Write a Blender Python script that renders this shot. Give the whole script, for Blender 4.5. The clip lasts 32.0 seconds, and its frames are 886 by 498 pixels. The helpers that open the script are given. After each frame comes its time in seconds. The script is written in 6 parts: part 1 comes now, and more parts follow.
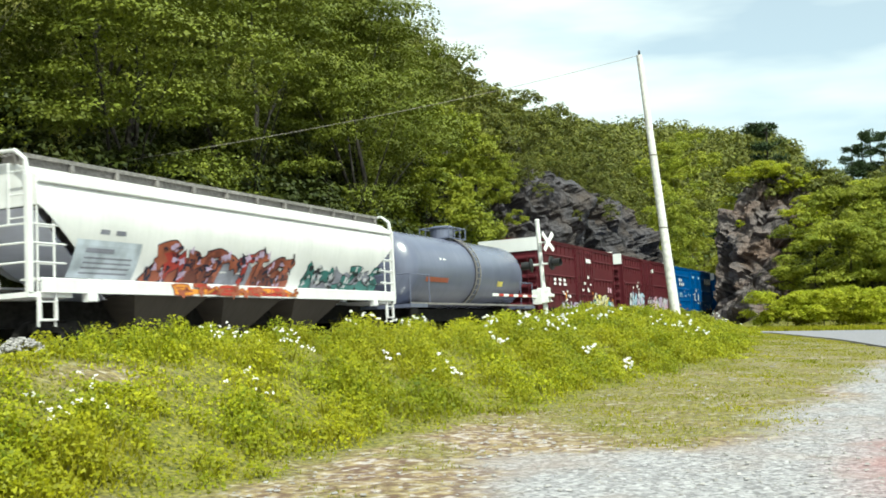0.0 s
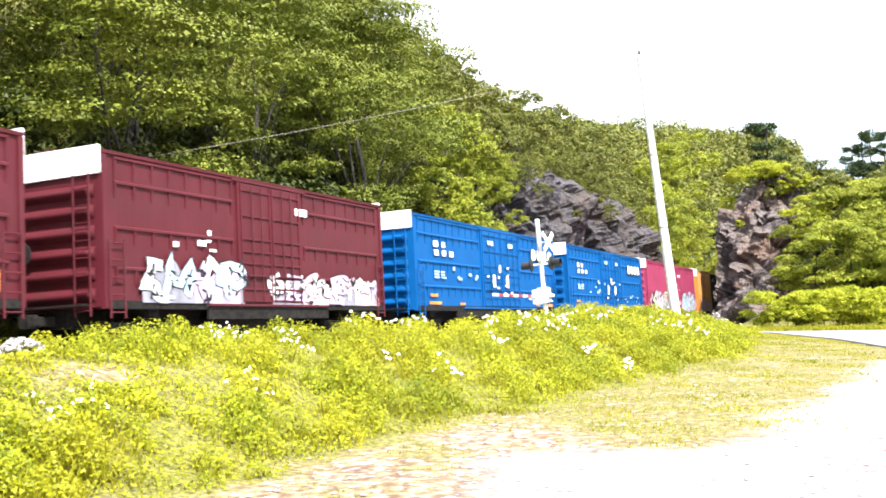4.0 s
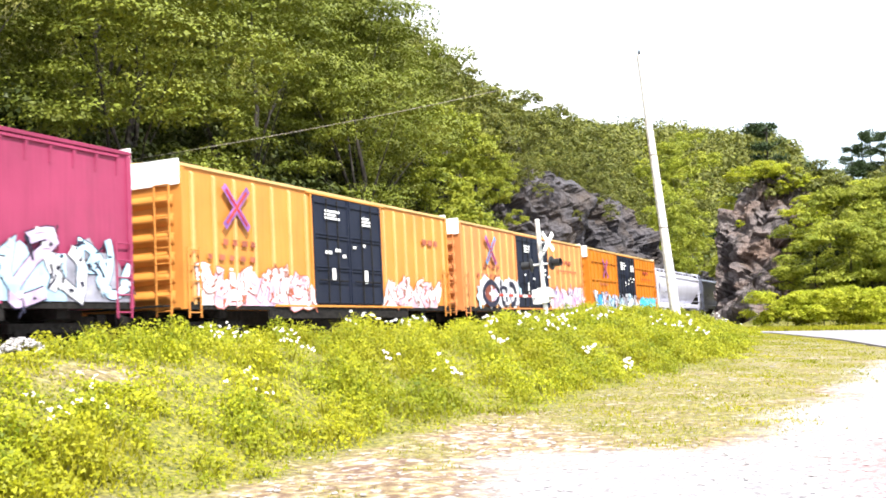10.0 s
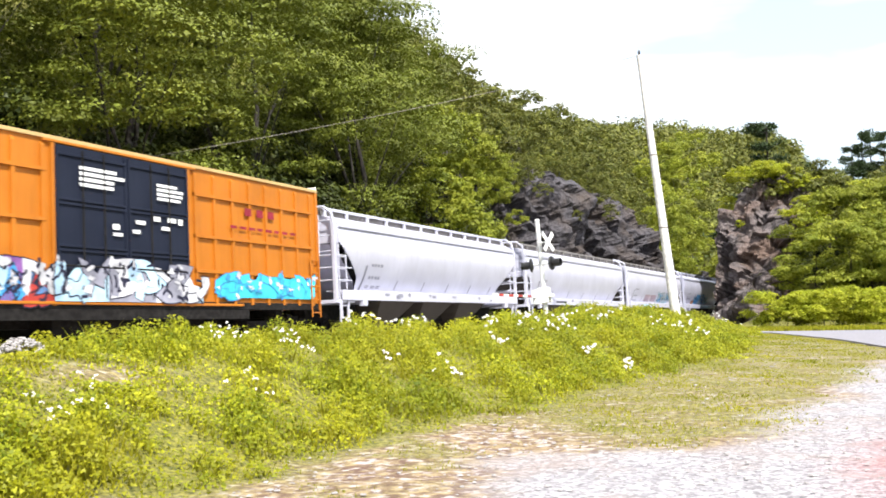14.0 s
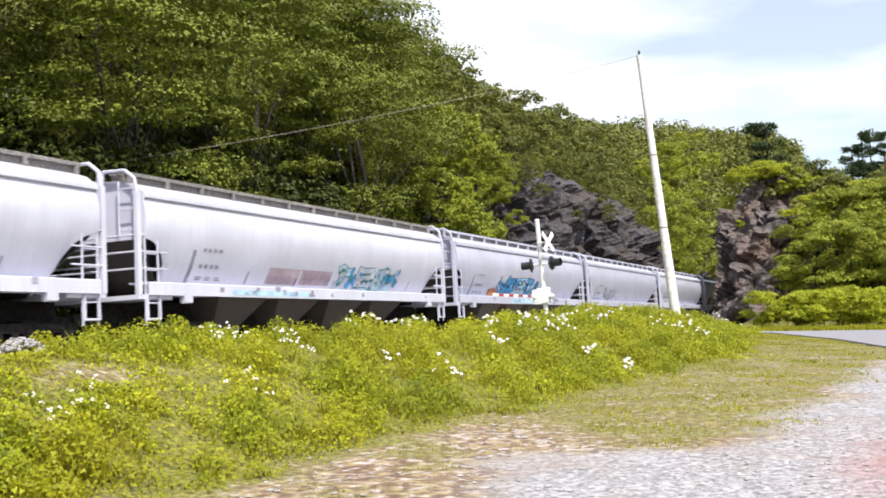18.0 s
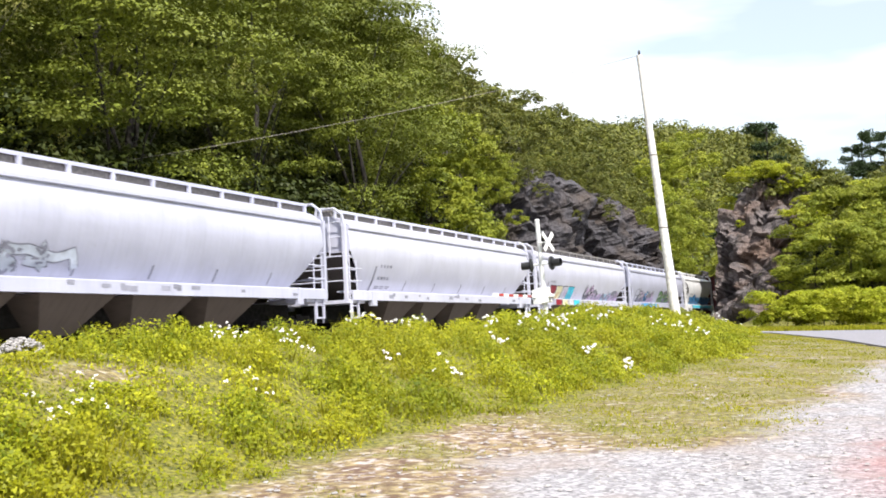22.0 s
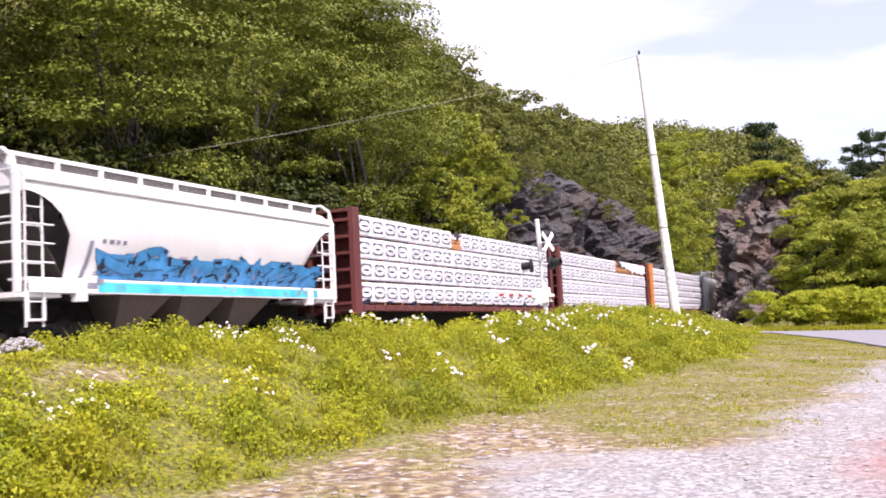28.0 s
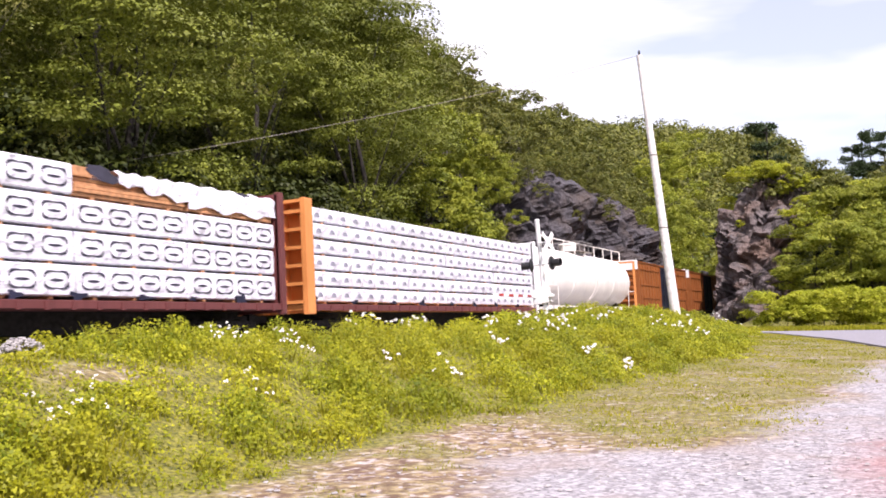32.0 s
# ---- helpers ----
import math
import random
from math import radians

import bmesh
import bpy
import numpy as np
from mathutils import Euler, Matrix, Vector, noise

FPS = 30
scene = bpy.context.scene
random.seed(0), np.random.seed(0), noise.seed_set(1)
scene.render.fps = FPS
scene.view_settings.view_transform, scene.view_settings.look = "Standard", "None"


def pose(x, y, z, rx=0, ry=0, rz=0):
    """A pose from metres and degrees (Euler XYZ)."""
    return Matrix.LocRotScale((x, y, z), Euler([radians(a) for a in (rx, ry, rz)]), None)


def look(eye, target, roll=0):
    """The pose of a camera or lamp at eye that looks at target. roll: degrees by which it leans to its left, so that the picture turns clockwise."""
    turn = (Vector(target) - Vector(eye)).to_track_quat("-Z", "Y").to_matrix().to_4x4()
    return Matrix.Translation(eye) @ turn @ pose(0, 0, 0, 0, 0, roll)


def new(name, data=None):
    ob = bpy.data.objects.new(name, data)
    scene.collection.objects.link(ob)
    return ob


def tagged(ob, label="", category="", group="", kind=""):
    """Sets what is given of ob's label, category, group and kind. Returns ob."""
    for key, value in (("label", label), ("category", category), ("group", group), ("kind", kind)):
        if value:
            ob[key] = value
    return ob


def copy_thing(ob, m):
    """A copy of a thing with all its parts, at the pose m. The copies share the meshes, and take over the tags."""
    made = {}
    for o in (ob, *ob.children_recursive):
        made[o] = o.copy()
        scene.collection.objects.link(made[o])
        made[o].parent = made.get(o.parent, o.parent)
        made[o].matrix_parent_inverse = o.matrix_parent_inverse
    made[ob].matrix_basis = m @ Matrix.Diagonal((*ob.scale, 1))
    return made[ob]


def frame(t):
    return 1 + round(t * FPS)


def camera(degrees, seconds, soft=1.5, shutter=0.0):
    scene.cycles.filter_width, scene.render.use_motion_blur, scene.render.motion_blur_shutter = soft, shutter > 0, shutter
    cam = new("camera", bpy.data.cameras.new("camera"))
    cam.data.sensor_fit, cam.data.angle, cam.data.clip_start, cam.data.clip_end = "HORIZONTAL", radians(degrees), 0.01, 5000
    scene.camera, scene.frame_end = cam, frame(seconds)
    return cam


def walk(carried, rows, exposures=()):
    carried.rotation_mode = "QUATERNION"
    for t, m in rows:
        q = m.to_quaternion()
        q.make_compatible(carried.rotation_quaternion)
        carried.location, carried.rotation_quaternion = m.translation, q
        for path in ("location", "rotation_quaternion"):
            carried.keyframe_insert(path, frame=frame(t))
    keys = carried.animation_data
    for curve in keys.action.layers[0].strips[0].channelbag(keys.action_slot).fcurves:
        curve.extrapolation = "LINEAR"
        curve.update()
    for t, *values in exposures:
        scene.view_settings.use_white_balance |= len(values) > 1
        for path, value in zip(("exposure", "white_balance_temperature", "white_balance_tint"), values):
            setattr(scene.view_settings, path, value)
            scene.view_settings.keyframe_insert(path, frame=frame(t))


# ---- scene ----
# The camera stands still on the gravel beside a railway crossing.
cam = camera(47.08, 32.0, soft=1.75, shutter=0.2)
EYE = (14.74, 0.0, 0.744)
YAW, TILT = radians(24.35), radians(4.075)
AIM = (EYE[0] - math.sin(YAW) * math.cos(TILT), EYE[1] + math.cos(YAW) * math.cos(TILT), EYE[2] + math.sin(TILT))
STOPS = [(0.0, 0.46), (0.5, 0.55), (1.0, 0.92), (1.5, 1.25), (2.0, 1.42), (3.0, 1.6), (7.0, 1.6), (8.0, 1.55), (9.0, 1.5), (10.0, 1.35), (11.0, 1.22), (12.0, 1.2), (13.0, 1.06),
         (14.0, 0.92), (16.0, 0.7), (17.0, 0.56), (19.0, 0.56), (20.2, 0.6), (20.8, 0.74), (22.2, 0.74), (23.0, 0.62), (25.0, 0.66), (28.0, 0.66), (30.0, 0.7), (32.0, 0.62)]
EXPOSURES = [(t, s, 6500, float(np.interp(t, [0, 1.5, 23, 25, 28, 32], [-8, 10, 10, 20, 26, 26]))) for t, s in STOPS]
walk(cam, [(0.0, look(EYE, AIM, -1.0)), (32.0, look(EYE, AIM, -1.0))], EXPOSURES)

# ---- light ----
SUN_DIR = Vector((0.46, -0.40, 0.79)).normalized()
sun_data = bpy.data.lights.new("sun", "SUN")
sun_data.energy, sun_data.angle, sun_data.color = 4.4, radians(0.6), (1.0, 0.96, 0.88)
sun = new("sun", sun_data)
sun.matrix_world = look((60, -40, 90), Vector((60, -40, 90)) - SUN_DIR)

world = bpy.data.worlds.new("sky")
scene.world = world
world.use_nodes = True
wn, wl = world.node_tree.nodes, world.node_tree.links
wn.clear()
w_out, w_bg = wn.new("ShaderNodeOutputWorld"), wn.new("ShaderNodeBackground")
w_sky = wn.new("ShaderNodeTexSky")
w_sky.sky_type, w_sky.sun_disc = "NISHITA", False
w_sky.sun_elevation, w_sky.sun_rotation = math.asin(SUN_DIR.z), math.atan2(SUN_DIR.x, SUN_DIR.y)
w_geo, w_noise, w_ramp, w_mix = wn.new("ShaderNodeTexCoord"), wn.new("ShaderNodeTexNoise"), wn.new("ShaderNodeValToRGB"), wn.new("ShaderNodeMix")
w_map = wn.new("ShaderNodeMapping")
w_map.inputs["Scale"].default_value = (1.2, 1.2, 5.0)
w_map.inputs["Location"].default_value = (2.3, 0.9, 1.5)
w_noise.inputs["Scale"].default_value, w_noise.inputs["Detail"].default_value = 1.7, 5.0
w_ramp.color_ramp.elements[0].position, w_ramp.color_ramp.elements[1].position = 0.42, 0.58
w_ramp.color_ramp.elements[0].color = (0.40, 0.40, 0.40, 1)
w_mix.data_type = "RGBA"
w_mix.inputs["B"].default_value = (7.0, 7.3, 7.6, 1)
wl.new(w_geo.outputs["Generated"], w_map.inputs["Vector"])
wl.new(w_map.outputs[0], w_noise.inputs["Vector"])
wl.new(w_noise.outputs["Fac"], w_ramp.inputs[0])
wl.new(w_ramp.outputs["Color"], w_mix.inputs["Factor"])
wl.new(w_sky.outputs[0], w_mix.inputs["A"])
wl.new(w_mix.outputs["Result"], w_bg.inputs["Color"])
w_bg.inputs["Strength"].default_value = 0.12
wl.new(w_bg.outputs[0], w_out.inputs["Surface"])


# ---- materials ----
def tree_of(name):
    m = bpy.data.materials.new(name)
    m.use_nodes = True
    nt = m.node_tree
    return m, nt.nodes, nt.links, nt.nodes["Principled BSDF"]


def mixed(n, l, fac, a, b, blend="MIX"):
    """A colour mix node; fac, a and b are sockets or values."""
    mx = n.new("ShaderNodeMix")
    mx.data_type, mx.blend_type = "RGBA", blend
    for key, v in (("Factor", fac), ("A", a), ("B", b)):
        if hasattr(v, "is_linked"):
            l.new(v, mx.inputs[key])
        else:
            mx.inputs[key].default_value = v if key == "Factor" else (*v, 1)
    return mx.outputs["Result"]


def noisy(n, l, scale, detail=4.0, low=0.35, high=0.65, stretch=None, coord="Object"):
    """A noise from 0 to 1, in the thing's own metres."""
    tc, tx, rp = n.new("ShaderNodeTexCoord"), n.new("ShaderNodeTexNoise"), n.new("ShaderNodeMapRange")
    tx.inputs["Scale"].default_value, tx.inputs["Detail"].default_value = scale, detail
    rp.inputs["From Min"].default_value, rp.inputs["From Max"].default_value = low, high
    src = tc.outputs[coord]
    if stretch:
        mp = n.new("ShaderNodeMapping")
        mp.inputs["Scale"].default_value = stretch
        l.new(src, mp.inputs["Vector"])
        src = mp.outputs[0]
    l.new(src, tx.inputs["Vector"])
    l.new(tx.outputs["Fac"], rp.inputs["Value"])
    return rp.outputs[0]


def bumped(n, l, bsdf, height, strength=0.3, distance=0.01):
    bp = n.new("ShaderNodeBump")
    bp.inputs["Strength"].default_value, bp.inputs["Distance"].default_value = strength, distance
    l.new(height, bp.inputs["Height"])
    l.new(bp.outputs[0], bsdf.inputs["Normal"])


def scaled(n, l, socket, k):
    mt = n.new("ShaderNodeMath")
    mt.operation = "MULTIPLY"
    mt.inputs[1].default_value = k
    l.new(socket, mt.inputs[0])
    return mt.outputs[0]


def paint(name, color, dirt=0.35, rough=0.5, rust=0.15, metal=0.0, gloss=0.22):
    """Weathered vehicle paint: mottled, streaked down the sides, rust specks."""
    m, n, l, b = tree_of(name)
    dark = tuple(c * 0.62 for c in color)
    pale = tuple(min(0.85, c * 1.15 + 0.002) for c in color)
    grime = tuple(0.45 * c + 0.025 for c in color)
    c = mixed(n, l, noisy(n, l, 0.7, 5), color, pale)
    c = mixed(n, l, scaled(n, l, noisy(n, l, 2.2, 6, 0.45, 0.75, (1, 5, 0.35)), dirt), c, dark)
    c = mixed(n, l, scaled(n, l, noisy(n, l, 1.1, 7, 0.52, 0.8), dirt * 0.7), c, grime)
    c = mixed(n, l, scaled(n, l, noisy(n, l, 9.0, 5, 0.66, 0.74), rust), c, (0.13, 0.05, 0.02))
    l.new(c, b.inputs["Base Color"])
    b.inputs["Roughness"].default_value, b.inputs["Metallic"].default_value = rough, metal
    b.inputs["Specular IOR Level"].default_value = gloss
    bumped(n, l, b, noisy(n, l, 3.0, 4), 0.12, 0.02)
    return m


def plain(name, color, rough=0.8, vary=0.25, scale=6.0, bump=0.3, distance=0.01, coord="Object"):
    m, n, l, b = tree_of(name)
    nz = noisy(n, l, scale, 6, coord=coord)
    c = mixed(n, l, nz, tuple(x * (1 - vary) for x in color), tuple(min(0.9, x * (1 + vary)) for x in color))
    c = mixed(n, l, scaled(n, l, noisy(n, l, scale * 0.13, 4, coord=coord), 0.5), c, tuple(x * (1 - vary) for x in color))
    l.new(c, b.inputs["Base Color"])
    b.inputs["Roughness"].default_value = rough
    bumped(n, l, b, nz, bump, distance)
    return m


def leafy(name, dark, light, through_light=0.35):
    """Leaves: each one its own green, some light passing through."""
    m, n, l, b = tree_of(name)
    geo = n.new("ShaderNodeNewGeometry")
    info = n.new("ShaderNodeObjectInfo")
    c = mixed(n, l, geo.outputs["Random Per Island"], dark, light)
    c = mixed(n, l, scaled(n, l, noisy(n, l, 0.35, 3, coord="Object"), 0.55), c, tuple(x * 0.75 for x in dark))
    c = mixed(n, l, scaled(n, l, info.outputs["Random"], 0.4), c, tuple(x * 0.85 for x in dark))
    c = mixed(n, l, scaled(n, l, noisy(n, l, 0.9, 2, coord="Object"), 0.25), c, (light[0] * 1.05, light[1] * 0.85, light[2]))
    l.new(c, b.inputs["Base Color"])
    b.inputs["Roughness"].default_value = 0.55
    b.inputs["Specular IOR Level"].default_value = 0.25
    tr, mx = n.new("ShaderNodeBsdfTranslucent"), n.new("ShaderNodeMixShader")
    mx.inputs[0].default_value = through_light
    l.new(c, tr.inputs["Color"])
    l.new(b.outputs[0], mx.inputs[1])
    l.new(tr.outputs[0], mx.inputs[2])
    l.new(mx.outputs[0], n["Material Output"].inputs["Surface"])
    return m


BROWN = paint("brown paint", (0.072, 0.009, 0.015), 0.4, 0.55)
BLUE = paint("blue paint", (0.0005, 0.07, 0.24), 0.16, 0.5, 0.04, gloss=0.12)
PINK = paint("faded red paint", (0.25, 0.034, 0.085), 0.35, 0.5)
# Paler peach for side posts; the light they catch is in the colour.
POSTLIGHT = paint("peach post highlight paint", (0.56, 0.31, 0.12), 0.3, 0.55)
YELLOW = paint("yellow paint", (0.46, 0.19, 0.04), 0.3, 0.5)
ORANGE = paint("faded orange paint", (0.45, 0.175, 0.06), 0.3, 0.5)
RUSTORANGE = paint("rust orange paint", (0.23, 0.075, 0.02), 0.4, 0.55)
AMBER = paint("amber paint", (0.41, 0.135, 0.012), 0.3, 0.5)
NAVY = paint("dark door paint", (0.0125, 0.016, 0.03), 0.3, 0.55, gloss=0.1)
PALE = paint("pale hopper paint", (0.49, 0.49, 0.585), 0.2, 0.32, 0.08, gloss=0.6)
GREYISH = paint("grey hopper paint", (0.42, 0.425, 0.53), 0.24, 0.32, 0.1, gloss=0.6)
CREAM = paint("white hopper paint", (0.66, 0.65, 0.66), 0.16, 0.36, 0.1, gloss=0.5)
TANKGREY = paint("grey tank paint", (0.115, 0.125, 0.19), 0.3, 0.27, 0.1, gloss=1.0)
TANKWHITE = paint("white tank paint", (0.74, 0.70, 0.66), 0.3, 0.4, 0.1)
GALVA = paint("pale galvanised sheet", (0.72, 0.72, 0.73), 0.12, 0.45, 0.03)
RUSTY = paint("rust brown frame paint", (0.12, 0.036, 0.035), 0.5, 0.6, 0.3)
BEAMORANGE = paint("orange bulkhead paint", (0.60, 0.23, 0.07), 0.35, 0.5)
# Chute steel; on hopper end sheets its dark tone stands for shade.
CHUTE = paint("dusty chute steel", (0.055, 0.046, 0.04), 0.5, 0.7, 0.2)
DUSTY = paint("tan dusty chute steel", (0.09, 0.072, 0.062), 0.5, 0.7, 0.2)
ROOFCREAM = paint("cream roof sheet", (0.55, 0.38, 0.17), 0.25, 0.5, 0.05)
GRATE = plain("dull grating", (0.20, 0.185, 0.18), 0.7, 0.4, 14)
IRON = plain("dark running gear", (0.017, 0.0155, 0.015), 0.8, 0.5, 9)
IRON.node_tree.nodes["Principled BSDF"].inputs["Specular IOR Level"].default_value = 0.12
STEEL = plain("worn rail steel", (0.23, 0.20, 0.18), 0.4, 0.4, 12)
WRAP = plain("white wrapping", (0.72, 0.71, 0.79), 0.35, 0.08, 3, 0.9, 0.06)
INK = plain("dark print", (0.035, 0.033, 0.055), 0.8, 0.3, 5)
WOOD = plain("sawn lumber", (0.50, 0.24, 0.11), 0.7, 0.3, 8)
WHITE = plain("white lettering", (0.80, 0.80, 0.80), 0.5, 0.1, 8, 0.05)
INKS = {k: plain(k + " spray paint", c, 0.5, 0.35, 2.3, 0.05) for k, c in {
    "white": (0.58, 0.58, 0.62), "black": (0.02, 0.02, 0.025), "red": (0.42, 0.05, 0.04), "rust": (0.33, 0.10, 0.06), "lilac": (0.52, 0.40, 0.58),
    "pinkish": (0.70, 0.42, 0.52), "cyan": (0.06, 0.55, 0.72), "sky": (0.06, 0.30, 0.62), "pale blue": (0.40, 0.58, 0.78), "teal": (0.06, 0.20, 0.19),
    "green": (0.13, 0.28, 0.10), "yellow": (0.78, 0.62, 0.16), "cream": (0.76, 0.68, 0.42), "grey": (0.26, 0.26, 0.32), "purple": (0.24, 0.10, 0.32),
    "brown red": (0.19, 0.055, 0.04), "maroon": (0.28, 0.02, 0.04), "orange": (0.66, 0.26, 0.05), "dusk": (0.022, 0.022, 0.045), "mist": (0.5, 0.54, 0.62), "rosy": (0.40, 0.31, 0.36)}.items()}
for ink in INKS.values():
    ink.node_tree.nodes["Principled BSDF"].inputs["Specular IOR Level"].default_value = 0.2
BARK = plain("grey bark", (0.026, 0.021, 0.017), 0.9, 0.45, 5, 0.8, 0.03)
POLE = plain("weathered pole wood", (0.66, 0.64, 0.62), 0.85, 0.2, 7, 0.5, 0.01)
ALU = plain("aluminium mast", (0.70, 0.70, 0.70), 0.4, 0.12, 9, 0.1)
HOOD = plain("black lamp hood", (0.012, 0.012, 0.014), 0.5, 0.3, 9, 0.1)
ASPHALT = plain("grey asphalt", (0.24, 0.23, 0.26), 0.9, 0.2, 22, 0.5, 0.006)
STONE = plain("pale gravel stone", (0.34, 0.32, 0.32), 0.85, 0.3, 7, 0.5, 0.01)
TIE = plain("creosoted tie wood", (0.07, 0.055, 0.045), 0.85, 0.4, 6, 0.6, 0.01)
LEAF = leafy("tree leaves", (0.088, 0.115, 0.012), (0.205, 0.24, 0.026), 0.12)
# Undergrowth green, darkened to stand for the shade below the crowns.
LEAF_SHADED = leafy("undergrowth leaves darkened for shade", (0.015, 0.026, 0.005), (0.085, 0.105, 0.014), 0.12)
LEAF_FAR = leafy("far tree leaves", (0.055, 0.076, 0.018), (0.275, 0.29, 0.045), 0.22)
LEAF_MID = leafy("young tree leaves", (0.14, 0.19, 0.022), (0.47, 0.51, 0.055), 0.4)
LEAF_LIGHT = leafy("bush leaves", (0.24, 0.30, 0.02), (0.66, 0.69, 0.055), 0.48)
NEEDLE = leafy("pine needles", (0.03, 0.055, 0.02), (0.07, 0.11, 0.04), 0.15)
WEED = leafy("weed leaves", (0.10, 0.15, 0.006), (0.53, 0.535, 0.017))
BLADE = leafy("grass blades", (0.17, 0.205, 0.008), (0.5, 0.475, 0.03))
PETAL = leafy("daisy petals", (0.72, 0.72, 0.68), (0.82, 0.82, 0.78), 0.2)
LENS = plain("dark red lens", (0.10, 0.008, 0.008), 0.2, 0.1, 5, 0.05)


def rock_material(name, base, brown):
    m, n, l, b = tree_of(name)
    c = mixed(n, l, noisy(n, l, 0.9, 8, coord="Object"), tuple(x * 0.45 for x in base), base)
    c = mixed(n, l, scaled(n, l, noisy(n, l, 0.35, 5, 0.45, 0.65), 0.7), c, brown)
    c = mixed(n, l, scaled(n, l, noisy(n, l, 2.5, 8, 0.55, 0.7, (1, 1, 0.3)), 0.7), c, tuple(x * 0.25 for x in base))
    l.new(c, b.inputs["Base Color"])
    b.inputs["Roughness"].default_value = 0.9
    bumped(n, l, b, noisy(n, l, 1.8, 10), 0.9, 0.25)
    return m


BROWN_ROCK = rock_material("brown cut rock", (0.165, 0.138, 0.138), (0.19, 0.118, 0.086))
ROCK = rock_material("grey cut rock", (0.088, 0.08, 0.092), (0.08, 0.058, 0.045))


def ground_material():
    """Gravel, dry dirt and grassy soil, by the sheet's own cover values."""
    m, n, l, b = tree_of("ground cover")
    at = n.new("ShaderNodeAttribute")
    at.attribute_name = "cover"
    sep = n.new("ShaderNodeSeparateColor")
    l.new(at.outputs["Color"], sep.inputs[0])
    fine = noisy(n, l, 30.0, 6, 0.3, 0.7)
    mid = noisy(n, l, 2.4, 6)
    vor, tc = n.new("ShaderNodeTexVoronoi"), n.new("ShaderNodeTexCoord")
    vor.inputs["Scale"].default_value = 23.0
    l.new(tc.outputs["Object"], vor.inputs["Vector"])
    sp = n.new("ShaderNodeSeparateColor")
    l.new(vor.outputs["Color"], sp.inputs[0])
    patch = noisy(n, l, 8.0, 9, 0.4, 0.62)
    soil = mixed(n, l, noisy(n, l, 16.0, 7), (0.06, 0.066, 0.01), (0.24, 0.22, 0.035))
    dirt = mixed(n, l, patch, (0.12, 0.062, 0.048), (0.36, 0.27, 0.15))
    dirt = mixed(n, l, scaled(n, l, noisy(n, l, 7.0, 6, 0.52, 0.66), 0.85), dirt, (0.6, 0.53, 0.52))
    dirt = mixed(n, l, scaled(n, l, fine, 0.35), dirt, (0.15, 0.105, 0.065))
    gravel = mixed(n, l, sp.outputs[0], (0.12, 0.113, 0.125), (0.49, 0.47, 0.49))
    gravel = mixed(n, l, scaled(n, l, fine, 0.5), gravel, (0.36, 0.345, 0.375))
    gravel = mixed(n, l, scaled(n, l, noisy(n, l, 9.0, 7, 0.5, 0.62), 0.32), gravel, (0.13, 0.115, 0.12))
    gravel = mixed(n, l, scaled(n, l, noisy(n, l, 0.9, 6, 0.5, 0.7), 0.55), gravel, (0.27, 0.205, 0.175))
    red = mixed(n, l, sp.outputs[1], (0.24, 0.065, 0.065), (0.42, 0.19, 0.19))
    c = mixed(n, l, sep.outputs[1], soil, dirt)
    c = mixed(n, l, sep.outputs[0], c, gravel)
    c = mixed(n, l, sep.outputs[2], c, red)
    l.new(c, b.inputs["Base Color"])
    b.inputs["Roughness"].default_value = 0.95
    bumped(n, l, b, patch, 0.7, 0.03)
    return m


GROUND = ground_material()


